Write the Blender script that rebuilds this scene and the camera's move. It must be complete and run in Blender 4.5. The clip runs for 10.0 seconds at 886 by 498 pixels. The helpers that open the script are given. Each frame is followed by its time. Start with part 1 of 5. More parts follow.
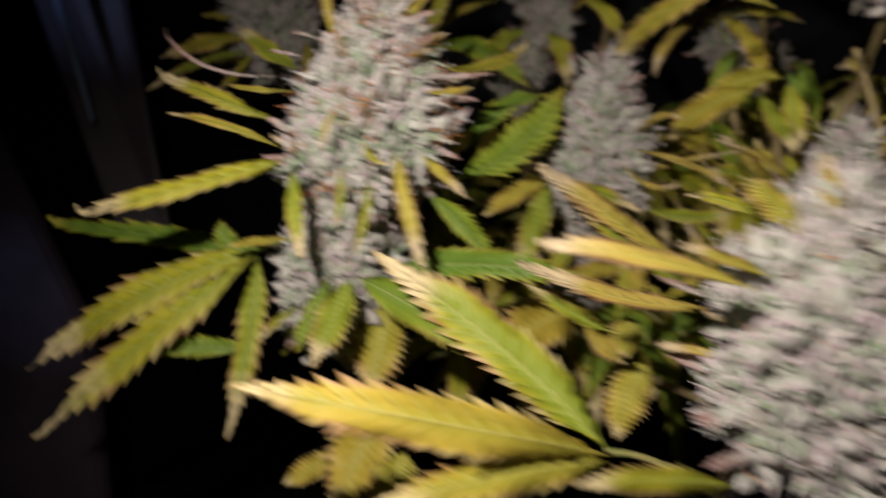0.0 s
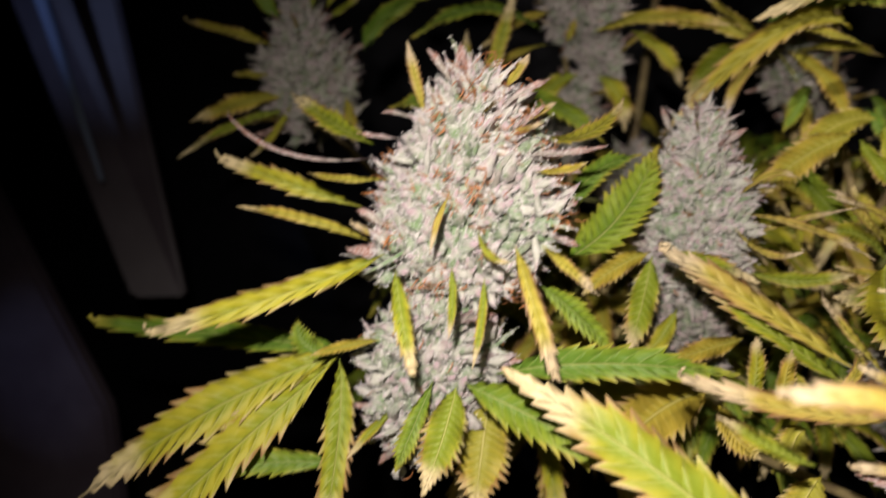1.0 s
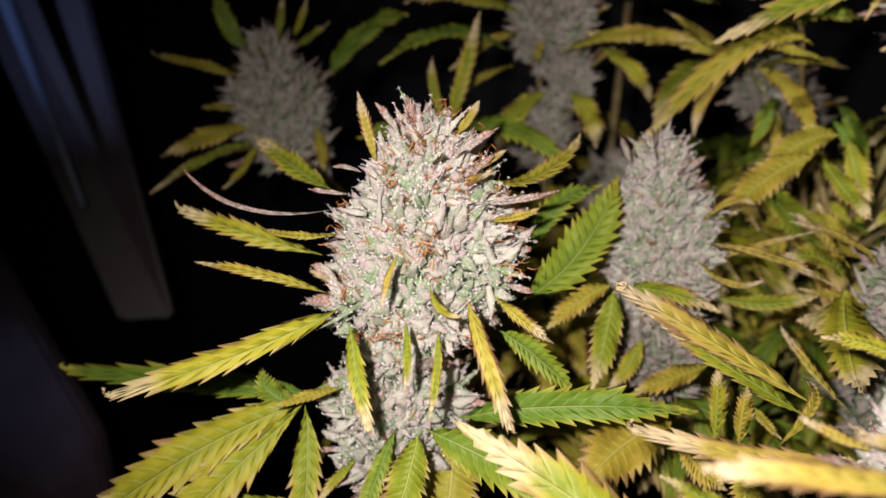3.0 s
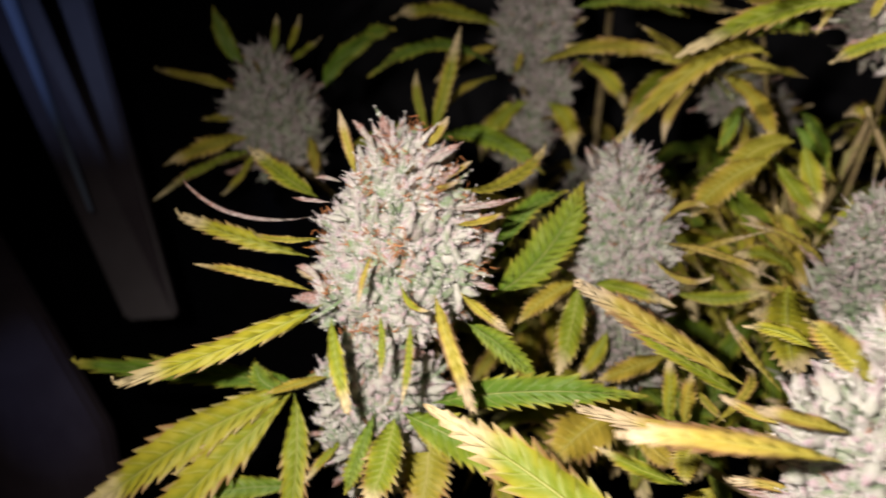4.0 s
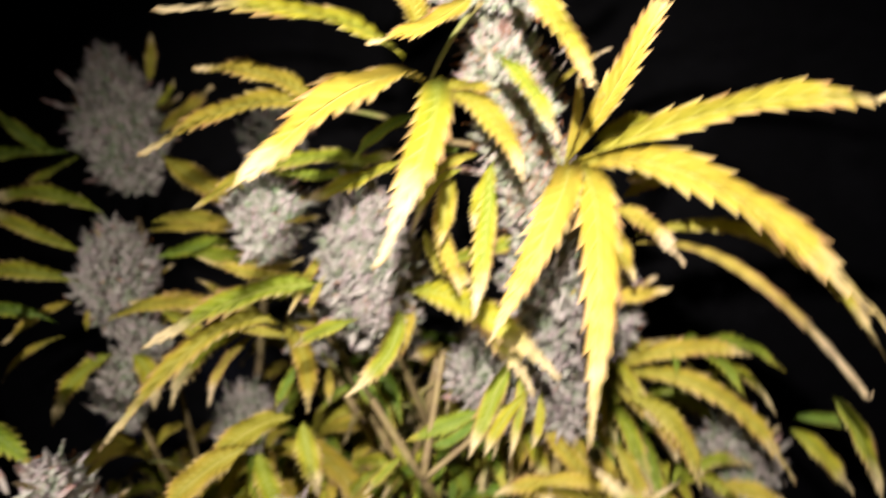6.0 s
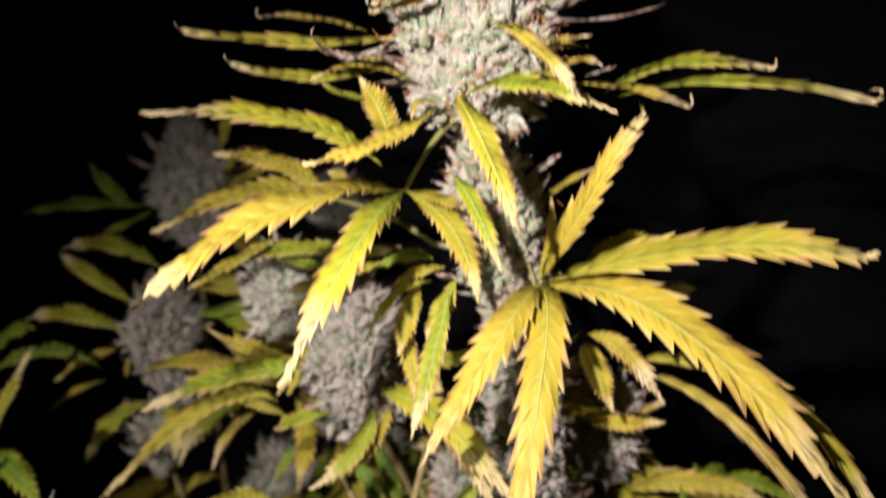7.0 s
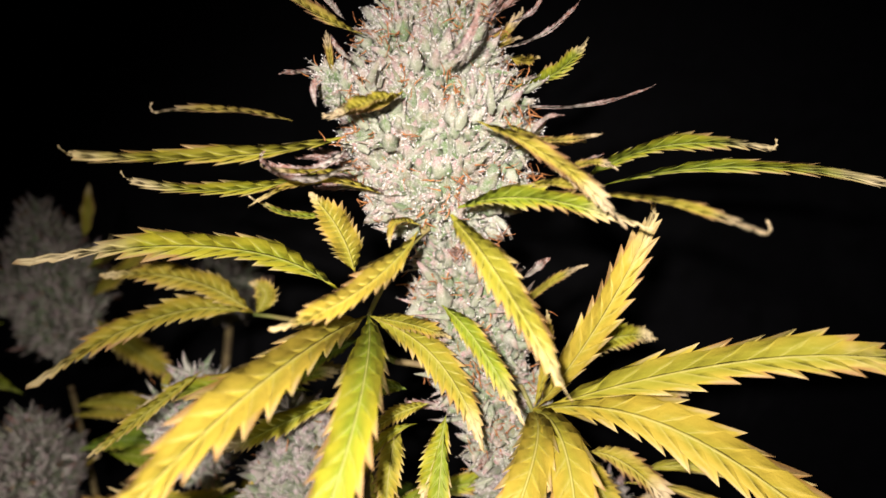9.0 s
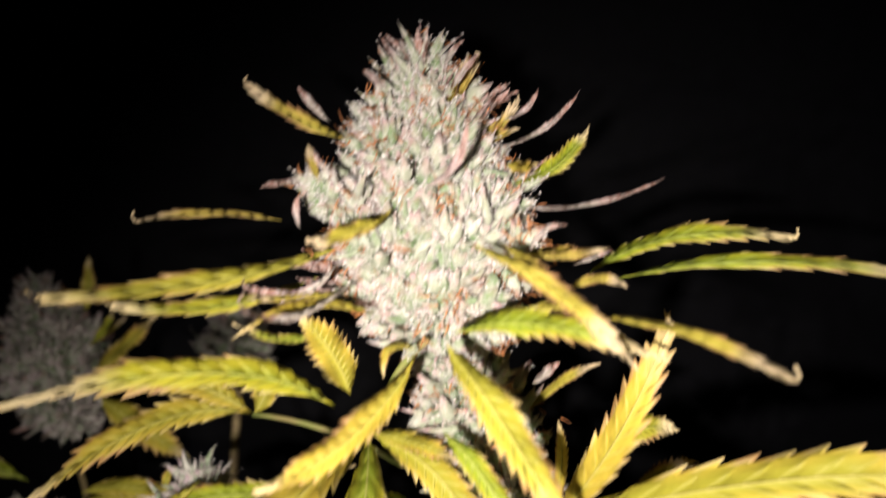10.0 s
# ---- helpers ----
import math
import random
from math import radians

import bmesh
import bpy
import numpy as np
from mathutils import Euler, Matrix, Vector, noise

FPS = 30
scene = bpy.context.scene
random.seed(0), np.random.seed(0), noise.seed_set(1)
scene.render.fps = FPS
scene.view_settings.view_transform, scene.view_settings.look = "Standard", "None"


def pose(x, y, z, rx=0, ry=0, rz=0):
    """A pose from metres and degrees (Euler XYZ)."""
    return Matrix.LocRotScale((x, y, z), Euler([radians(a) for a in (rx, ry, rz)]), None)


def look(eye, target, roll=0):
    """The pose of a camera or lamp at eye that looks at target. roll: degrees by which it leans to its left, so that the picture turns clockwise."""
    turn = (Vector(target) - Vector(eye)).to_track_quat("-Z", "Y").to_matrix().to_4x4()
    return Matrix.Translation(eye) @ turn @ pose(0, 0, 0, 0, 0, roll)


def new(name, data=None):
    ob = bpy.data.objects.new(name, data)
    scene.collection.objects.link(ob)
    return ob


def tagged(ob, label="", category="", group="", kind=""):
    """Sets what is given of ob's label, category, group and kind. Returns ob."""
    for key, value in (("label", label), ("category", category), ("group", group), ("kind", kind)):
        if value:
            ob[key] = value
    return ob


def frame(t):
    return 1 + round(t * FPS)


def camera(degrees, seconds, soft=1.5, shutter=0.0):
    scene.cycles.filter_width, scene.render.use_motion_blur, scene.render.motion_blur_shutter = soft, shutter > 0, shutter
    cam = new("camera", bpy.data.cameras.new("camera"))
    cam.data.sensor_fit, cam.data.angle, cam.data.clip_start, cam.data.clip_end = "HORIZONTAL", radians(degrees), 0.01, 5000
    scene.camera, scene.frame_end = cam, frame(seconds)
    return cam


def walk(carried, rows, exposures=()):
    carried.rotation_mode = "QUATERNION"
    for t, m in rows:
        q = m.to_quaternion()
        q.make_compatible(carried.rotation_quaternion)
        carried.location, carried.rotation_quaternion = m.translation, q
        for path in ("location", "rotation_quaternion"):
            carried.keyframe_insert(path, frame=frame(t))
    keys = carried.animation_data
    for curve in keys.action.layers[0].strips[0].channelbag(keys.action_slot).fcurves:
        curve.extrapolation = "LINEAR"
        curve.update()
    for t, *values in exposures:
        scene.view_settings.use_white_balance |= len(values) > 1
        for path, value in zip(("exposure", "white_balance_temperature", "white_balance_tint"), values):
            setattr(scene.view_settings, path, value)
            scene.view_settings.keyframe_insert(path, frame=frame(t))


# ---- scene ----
cam = camera(63.3, 10.0, soft=1.6, shutter=0.8)
# a small sensor at arm's length: focused a quarter of a metre away, with a 4 mm pupil
cam.data.dof.use_dof, cam.data.dof.focus_distance, cam.data.dof.aperture_fstop = True, 0.25, 7.3
PATH = [
    (0, (0.0564, -0.0460, 0.9759), (-0.0451, 0.9095, 0.6988), 4.67),
    (0.5, (0.0020, -0.0166, 0.9738), (-0.1094, 0.9450, 0.7230), 4.27),
    (1, (0.0045, -0.0083, 0.9911), (-0.0830, 0.9562, 0.7420), 2.12),
    (1.5, (0.0117, 0.0025, 1.0044), (-0.0625, 0.9680, 0.7549), 1.03),
    (2, (0.0162, 0.0066, 1.0075), (-0.0697, 0.9690, 0.7500), 0.31),
    (3.5, (0.0221, -0.0162, 1.0151), (-0.0635, 0.9461, 0.7569), -0.05),
    (4, (0.0346, -0.0303, 1.0192), (-0.0578, 0.9315, 0.7615), -0.43),
    (4.5, (0.0801, -0.0362, 1.0255), (-0.0083, 0.9289, 0.7788), -1.49),
    (4.8, (0.1226, -0.0323, 1.0439), (0.0528, 0.9414, 0.8271), -4.52),
    (5, (0.1538, -0.0253, 1.0556), (0.0989, 0.9520, 0.8509), -5.68),
    (5.2, (0.1820, -0.0185, 1.0580), (0.1436, 0.9646, 0.8789), -5.82),
    (5.5, (0.2016, -0.0099, 1.0708), (0.2176, 0.9797, 0.9281), -5.43),
    (5.6, (0.2089, -0.0105, 1.0740), (0.2451, 0.9799, 0.9403), -5.07),
    (5.9, (0.2718, 0.0094, 1.0928), (0.2822, 1.0021, 0.9726), -4.23),
    (6, (0.2942, 0.0157, 1.1037), (0.2708, 1.0091, 0.9913), -3.50),
    (6.2, (0.3285, 0.0253, 1.1066), (0.2391, 1.0168, 1.0119), -1.57),
    (7.3, (0.3699, 0.0364, 1.1521), (0.1582, 1.0129, 1.1122), 1.05),
    (7.5, (0.3587, 0.0470, 1.1648), (0.2059, 1.0346, 1.1277), -1.96),
    (8, (0.3263, 0.0535, 1.1682), (0.2725, 1.0518, 1.1471), -3.33),
    (8.5, (0.3192, 0.0733, 1.1725), (0.2885, 1.0725, 1.1452), -4.41),
    (9, (0.3169, 0.0786, 1.1724), (0.3073, 1.0781, 1.1432), -4.33),
    (9.5, (0.3173, 0.0823, 1.1783), (0.2925, 1.0820, 1.1812), -4.86),
    (10, (0.3261, 0.0957, 1.2053), (0.2949, 1.0951, 1.1932), -6.80),
]
walk(cam, [(t, look(eye, target, roll)) for t, eye, target, roll in PATH], [(0.0, -0.5), (0.6, 0.0), (4.2, 0.0), (5.1, 0.95), (5.7, 1.0), (6.3, 0.45), (7.0, 0.2), (9.5, 0.12), (10.0, 0.42)])

# ---- light: night, a small white torch held beside the lens at its two resting points ----
world = bpy.data.worlds.new("night")
world.use_nodes = True
scene.world = world
world.node_tree.nodes["Background"].inputs[0].default_value = (0.35, 0.4, 1.0, 1)
world.node_tree.nodes["Background"].inputs[1].default_value = 0.004
scene.view_settings.exposure = 0.0


def torch(name, eye, target, watts, cone):
    data = bpy.data.lights.new(name, "SPOT")
    data.energy, data.spot_size, data.spot_blend = watts, radians(cone), 1.0
    data.shadow_soft_size, data.color = 0.004, (1.0, 0.905, 0.80)
    ob = new(name, data)
    ob.matrix_world = look(eye, target)
    return ob


torch("torch", (-0.010, -0.020, 1.035), (0.075, 0.30, 0.835), 7.2, 112)
torch("torch", (0.300, 0.032, 1.190), (0.352, 0.34, 1.108), 9.8, 89)

# a narrow bluish gleam from outside falls on the boards beside the plants
gleam = torch("blue_lamp", (-0.62, -0.30, 1.55), (-0.4861, 0.7227, 1.0556), 11.0, 13)
low_gleam = torch("blue_lamp", (-0.75, -0.25, 1.30), (-0.4141, 0.5365, 0.7239), 6.0, 9)
for lamp in (gleam, low_gleam):
    lamp.data.color, lamp.data.spot_blend = (0.42, 0.55, 1.0), 1.0

# ---- materials ----


def material(name, rough=0.6, spec=0.3):
    m = bpy.data.materials.new(name)
    m.use_nodes = True
    t = m.node_tree
    b = t.nodes["Principled BSDF"]
    b.inputs["Roughness"].default_value = rough
    b.inputs["Specular IOR Level"].default_value = spec
    return m, t, b


def node(t, kind, **kw):
    n = t.nodes.new(kind)
    for k, v in kw.items():
        n.inputs[k].default_value = v
    return n


def mathn(t, op, a, b=None, c=None, clamp=False):
    n = t.nodes.new("ShaderNodeMath")
    n.operation, n.use_clamp = op, clamp
    for i, v in enumerate((a, b, c)):
        if v is None:
            continue
        if isinstance(v, (int, float)):
            n.inputs[i].default_value = v
        else:
            t.links.new(v, n.inputs[i])
    return n.outputs[0]


def mixc(t, fac, a, b):
    n = t.nodes.new("ShaderNodeMix")
    n.data_type = "RGBA"
    for i, v in ((0, fac), (6, a), (7, b)):
        if isinstance(v, (int, float)):
            n.inputs[i].default_value = v
        elif isinstance(v, tuple):
            n.inputs[i].default_value = (*v, 1)
        else:
            t.links.new(v, n.inputs[i])
    return n.outputs[2]


def noisen(t, scale, detail=4, rough=0.6):
    n = node(t, "ShaderNodeTexNoise", Scale=scale, Detail=detail, Roughness=rough)
    co = t.nodes.new("ShaderNodeTexCoord")
    t.links.new(co.outputs["Object"], n.inputs["Vector"])
    return n.outputs["Fac"]


def smooth(t, v, lo, hi):
    n = t.nodes.new("ShaderNodeMapRange")
    n.interpolation_type = "SMOOTHSTEP"
    t.links.new(v, n.inputs[0])
    n.inputs[1].default_value, n.inputs[2].default_value = lo, hi
    return n.outputs[0]


def bump(t, b, height, strength=0.4, dist=0.0005):
    n = node(t, "ShaderNodeBump", Strength=strength, Distance=dist)
    t.links.new(height, n.inputs["Height"])
    t.links.new(n.outputs[0], b.inputs["Normal"])


def leaf_material(name, inner, outer, tip, burnt, edge=0.9, tip_from=0.78, scorch=1.02, frost=0.0):
    """inner: colour along the rib; outer: towards the margin; tip: dry end; burnt: scorched rim."""
    m, t, b = material(name, 0.50, 0.35)
    uv = t.nodes.new("ShaderNodeUVMap")
    uv.uv_map = "UVMap"
    sep = t.nodes.new("ShaderNodeSeparateXYZ")
    t.links.new(uv.outputs[0], sep.inputs[0])
    u = mathn(t, "ABSOLUTE", sep.outputs[0])
    v = sep.outputs[1]
    uv = t.nodes.new("ShaderNodeUVMap")
    uv.uv_map = "veins"
    sep = t.nodes.new("ShaderNodeSeparateXYZ")
    t.links.new(uv.outputs[0], sep.inputs[0])
    # 0 on a side vein, which ends in a tooth, and 1 half way to the next
    between = mathn(t, "MULTIPLY", mathn(t, "ABSOLUTE", mathn(t, "SUBTRACT", mathn(t, "FRACT", sep.outputs[1]), 0.5)), 2.0)
    rnd = t.nodes.new("ShaderNodeObjectInfo").outputs["Random"]
    big, fine = noisen(t, 55, 3), noisen(t, 520, 5, 0.7)
    f = mathn(t, "MULTIPLY_ADD", u, edge, mathn(t, "MULTIPLY_ADD", v, 0.35, mathn(t, "MULTIPLY_ADD", big, 1.0, mathn(t, "MULTIPLY_ADD", rnd, 0.7, -0.95))))
    # the tissue yellows between the veins first
    f = mathn(t, "MULTIPLY_ADD", between, 0.22, mathn(t, "SUBTRACT", f, 0.11))
    col = mixc(t, smooth(t, f, 0.0, 0.9), inner, outer)
    vein = smooth(t, mathn(t, "MULTIPLY", between, -1.0), -0.20, -0.04)
    rib = smooth(t, mathn(t, "MULTIPLY", u, -1.0), -0.075, -0.02)
    pale = tuple(min(1.0, 0.45 * c + 0.55 * d) for c, d in zip(outer, (0.78, 0.74, 0.34)))
    col = mixc(t, mathn(t, "MAXIMUM", mathn(t, "MULTIPLY", vein, 0.24), mathn(t, "MULTIPLY", rib, 0.45)), col, pale)
    dark = mathn(t, "MULTIPLY", smooth(t, fine, 0.60, 0.78), 0.32)
    col = mixc(t, dark, col, tuple(0.55 * c for c in inner))
    # shade of the pleats beside the veins, painted into the leaf colour
    groove_shade = mathn(t, "MULTIPLY", mathn(t, "MULTIPLY", smooth(t, between, 0.10, 0.28), smooth(t, mathn(t, "MULTIPLY", between, -1.0), -0.62, -0.30)), smooth(t, u, 0.05, 0.3))
    col = mixc(t, mathn(t, "MULTIPLY", groove_shade, 0.16), col, tuple(0.6 * c for c in inner))
    dry = smooth(t, mathn(t, "MULTIPLY_ADD", big, 0.35, v), tip_from + 0.10, tip_from + 0.30)
    # the points of the teeth dry out too
    tooth = mathn(t, "MULTIPLY", smooth(t, mathn(t, "MULTIPLY_ADD", big, 0.5, u), 1.02, 1.22), smooth(t, mathn(t, "MULTIPLY", between, -1.0), -0.75, -0.25))
    col = mixc(t, mathn(t, "MAXIMUM", dry, mathn(t, "MULTIPLY", tooth, 0.75)), col, tip)
    rim = smooth(t, mathn(t, "ADD", mathn(t, "MULTIPLY_ADD", v, 0.45, u), mathn(t, "MULTIPLY_ADD", big, 0.9, -0.45)), scorch, scorch + 0.28)
    ashen = mathn(t, "SUBTRACT", 1.0, mathn(t, "MULTIPLY", dry, 0.75))
    end = smooth(t, v, 0.975, 0.995)
    col = mixc(t, mathn(t, "MAXIMUM", mathn(t, "MULTIPLY", mathn(t, "MULTIPLY", rim, 0.8), ashen), mathn(t, "MULTIPLY", end, 0.6)), col, burnt)
    if frost:
        col = mixc(t, mathn(t, "MULTIPLY", smooth(t, noisen(t, 1100, 3, 0.7), 0.45, 0.6), frost), col, (0.84, 0.78, 0.79))
    t.links.new(col, b.inputs["Base Color"])
    swell = mathn(t, "MULTIPLY", mathn(t, "POWER", between, 0.7), smooth(t, u, 0.0, 0.35))
    h = mathn(t, "MULTIPLY_ADD", fine, 0.35, mathn(t, "MULTIPLY_ADD", swell, 1.0, mathn(t, "MULTIPLY", rib, -0.8)))
    bump(t, b, h, 0.75, 0.0009)
    tr = t.nodes.new("ShaderNodeBsdfTranslucent")
    t.links.new(col, tr.inputs[0])
    mx = node(t, "ShaderNodeMixShader", Fac=0.22)
    t.links.new(b.outputs[0], mx.inputs[1])
    t.links.new(tr.outputs[0], mx.inputs[2])
    t.links.new(mx.outputs[0], t.nodes["Material Output"].inputs[0])
    return m


def frost_material(name, green, pale, rose, frost=0.5):
    """Flower bracts: green under a crust of white resin hairs, rosy towards their points."""
    m, t, b = material(name, 0.55, 0.4)
    uv = t.nodes.new("ShaderNodeUVMap")
    sep = t.nodes.new("ShaderNodeSeparateXYZ")
    t.links.new(uv.outputs[0], sep.inputs[0])
    isl = t.nodes.new("ShaderNodeNewGeometry").outputs["Random Per Island"]
    rnd = mathn(t, "MULTIPLY_ADD", isl, 0.45, mathn(t, "MULTIPLY", sep.outputs[0], 0.62))
    fine, mid, patch = noisen(t, 2100, 3, 0.8), noisen(t, 260, 3), noisen(t, 75, 2)
    col = mixc(t, smooth(t, mathn(t, "ADD", rnd, mid), 0.70, 1.15), green, pale)
    tipf = mathn(t, "MULTIPLY", smooth(t, mathn(t, "MULTIPLY_ADD", mid, 0.6, sep.outputs[1]), 0.75, 1.25), mathn(t, "MULTIPLY_ADD", isl, 0.9, 0.25))
    col = mixc(t, mathn(t, "MAXIMUM", tipf, mathn(t, "MULTIPLY", smooth(t, patch, 0.55, 0.68), 0.55)), col, rose)
    crust = mathn(t, "MULTIPLY", smooth(t, mathn(t, "MULTIPLY_ADD", mid, 0.5, fine), 0.72, 0.86), mathn(t, "MULTIPLY_ADD", sep.outputs[0], 0.5 * frost, 0.6 * frost))
    col = mixc(t, crust, col, (0.92, 0.89, 0.89))
    t.links.new(col, b.inputs["Base Color"])
    b.inputs["Sheen Weight"].default_value = 0.35
    b.inputs["Sheen Roughness"].default_value = 0.45
    bump(t, b, fine, 0.7, 0.0008)
    tr = t.nodes.new("ShaderNodeBsdfTranslucent")
    t.links.new(col, tr.inputs[0])
    mx = node(t, "ShaderNodeMixShader", Fac=0.28)
    t.links.new(b.outputs[0], mx.inputs[1])
    t.links.new(tr.outputs[0], mx.inputs[2])
    t.links.new(mx.outputs[0], t.nodes["Material Output"].inputs[0])
    return m


def plain_material(name, a, c, scale=60, rough=0.6, strength=0.4, dist=0.0005):
    m, t, b = material(name, rough)
    n = noisen(t, scale, 5, 0.65)
    t.links.new(mixc(t, smooth(t, n, 0.3, 0.7), a, c), b.inputs["Base Color"])
    bump(t, b, noisen(t, scale * 5, 4), strength, dist)
    return m


LEAF = {
    "yellow": leaf_material("yellow_leaf", (0.35, 0.325, 0.035), (0.52, 0.39, 0.052), (0.70, 0.56, 0.30), (0.34, 0.16, 0.06), tip_from=0.84, scorch=1.06),
    "lime": leaf_material("lime_leaf", (0.23, 0.29, 0.022), (0.43, 0.39, 0.03), (0.72, 0.59, 0.34), (0.32, 0.15, 0.06), tip_from=0.76, scorch=1.02),
    "green": leaf_material("green_leaf", (0.12, 0.22, 0.022), (0.25, 0.32, 0.028), (0.50, 0.42, 0.06), (0.28, 0.20, 0.05), tip_from=0.90, scorch=1.2),
    "dry": leaf_material("dry_leaf", (0.42, 0.36, 0.04), (0.52, 0.38, 0.09), (0.70, 0.56, 0.36), (0.19, 0.07, 0.035), tip_from=0.70, edge=1.0, scorch=0.88),
    "sugar": leaf_material("frosted_leaf", (0.52, 0.46, 0.40), (0.46, 0.30, 0.31), (0.46, 0.24, 0.20), (0.20, 0.06, 0.06), tip_from=0.60, edge=1.0, scorch=0.95, frost=0.6),
}
FROST = frost_material("frosted_bracts", (0.24, 0.37, 0.17), (0.66, 0.65, 0.57), (0.54, 0.35, 0.42), 0.62)
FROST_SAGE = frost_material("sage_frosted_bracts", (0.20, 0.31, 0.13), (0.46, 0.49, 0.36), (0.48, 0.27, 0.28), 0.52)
# greener bracts, darkened too: the torch's falloff on back heads is in the colour
FROST_GREEN_DIM = frost_material("dimmed_green_frosted_bracts", (0.20, 0.27, 0.14), (0.44, 0.40, 0.36), (0.40, 0.27, 0.31), 0.46)
HAIR = plain_material("orange_pistil", (0.56, 0.24, 0.09), (0.34, 0.13, 0.06), 160)
RESIN, _t, _b = material("resin_hair", 0.35, 0.5)
_b.inputs["Base Color"].default_value = (0.86, 0.82, 0.83, 1)
STEM = plain_material("pale_stem", (0.30, 0.24, 0.11), (0.20, 0.14, 0.08), 90)
STEM_GREEN = plain_material("green_stem", (0.16, 0.20, 0.05), (0.24, 0.19, 0.08), 90)

# ---- builders ----
V = Vector
NODE_WEST, NODE_EAST = (0.08, 0.60, 0.72), (0.30, 0.64, 0.74)


def mesh_object(name, verts, faces, mats, uvs=None, mat_index=None, parent=None, shade=True, veins=None):
    me = bpy.data.meshes.new(name)
    me.from_pydata([tuple(v) for v in verts], [], faces)
    for m in mats:
        me.materials.append(m)
    if uvs is not None:
        loop = np.zeros(len(me.loops), dtype=np.int32)
        me.loops.foreach_get("vertex_index", loop)
        for title, values in (("UVMap", uvs), ("veins", veins)):
            if values is not None:
                me.uv_layers.new(name=title).data.foreach_set("uv", np.asarray(values, dtype=np.float32)[loop].ravel())
    if mat_index is not None:
        me.polygons.foreach_set("material_index", np.asarray(mat_index, dtype=np.int32))
    if shade:
        me.polygons.foreach_set("use_smooth", np.ones(len(me.polygons), dtype=bool))
    me.update()
    ob = new(name, me)
    ob.parent = parent
    return ob


def thing(name, label, category, group="", kind=""):
    return tagged(new(name), label, category, group, kind)


def blade(parent, base, mid, tip, width, look_name="yellow", curl=0.0, fold=0.25, face=None, teeth=13, name="", wave=0.04, seed=0, label=""):
    """One toothed blade from base through mid to tip. fold: how far the halves rise from the rib; curl: turns, in degrees, of the dry end."""
    rng = random.Random(seed * 7919 + int(1e4 * (abs(tip[0]) + abs(tip[1]) + abs(tip[2]))))
    base, tip = V(base), V(tip)
    span = tip - base
    length = span.length
    up = V(face) if face else V((0.0, -0.75, 0.66))
    side = span.cross(up).normalized()
    up = side.cross(span).normalized()
    ctrl = V(mid) * 2 - (base + tip) * 0.5
    name = name or ("leaflet" if parent.name.startswith("fan_leaf") else "leaf")
    w = width / 2

    def at(v):
        if v < 0:
            v = 0
        p = base * (1 - v) ** 2 + ctrl * 2 * v * (1 - v) + tip * v * v
        d = (ctrl - base) * (2 * (1 - v)) + (tip - ctrl) * (2 * v)
        return p, d.normalized()

    # a curled blade runs its whole span, then hooks round past its end
    start = 0.80 if curl else 1.0
    tail = min(0.12 * length, 0.011 if abs(curl) >= 90 else 0.006)
    p0, d0 = at(1.0)
    curl_r = radians(abs(curl)) * 2.4
    rise = V((0.0, -0.35, 0.94))
    hook = d0.cross(rise).normalized() if d0.cross(rise).length > 0.2 else side

    def line(v):
        if curl_r == 0 or v <= start:
            p, d = at(min(v / start, 1.0))
        else:
            n = 8
            s = (v - start) / (1 - start) * tail
            p, d = p0.copy(), d0.copy()
            for k in range(n):
                d = Matrix.Rotation(curl_r * (v - start) / (1 - start) * (k + 0.5) / n, 3, hook) @ d0
                p = p + d * (s / n)
        s = d.cross(up)
        s = s.normalized() if s.length > 1e-6 else side
        return p, d, s, s.cross(d).normalized()

    def along(v):
        v = min(max(v, 0.0), 1.0)
        if curl:
            v = v * 0.93 / start if v < start else 0.93 + 0.05 * (v - start) / (1 - start)
        return v

    def half(v):
        v = along(v)
        return w * (0.07 + 2.45 * v ** 0.66 * (1 - v) ** 0.95) * (1 - 0.5 * max(0.0, v - 0.62) / 0.38) if v < 1 else 0.0

    verts, uvs, faces, veins = [], [], [], []
    rows = 2 * teeth
    phase = rng.uniform(0, 6)
    cols = ((0.34, 0.30), (0.70, 0.66), (1.0, 1.0))
    for r in range(rows + 1):
        v = r / rows * 0.985
        peak = r % 2 == 1
        p, d, s, n = line(v)
        verts.append(p)
        uvs.append((0.0, along(v)))
        veins.append((0.0, r / 2))
        jut = rng.uniform(1.02, 1.20)
        for sg in (-1, 1):
            for frac, ahead in cols:
                va = min(v + ahead * (1.75 if peak else 0.95) / teeth * min(1, 3 * (1 - v)), 1.0)
                q, d2, s2, n2 = line(va)
                h = half(v) * frac
                if frac == 1.0:
                    h *= jut * rng.uniform(0.96, 1.05) if peak else 0.76
                # pleats: sunken along the veins, swollen between them, the points turned down
                lift = fold * h + (0.0 if peak else 0.11 * w * (1.0 if frac < 1 else 0.4))
                if peak and frac == 1.0:
                    lift -= 0.10 * w * rng.uniform(0.0, 1.6)
                lift += wave * width * 2 * math.sin(phase + sg + v * 17) * frac + rng.uniform(-0.02, 0.02) * w
                verts.append(q + s2 * (sg * h) + n2 * lift)
                uvs.append((sg * frac, along(va)))
                veins.append((frac, r / 2))
    for r in range(rows):
        a, b = 7 * r, 7 * (r + 1)
        # columns: 0 rib, 1 to 3 one side, 4 to 6 the other
        for i, j in ((0, 1), (1, 2), (2, 3), (4, 0), (5, 4), (6, 5)):
            faces.append((a + i, a + j, b + j, b + i))
    p, d, s, n = line(1.0)
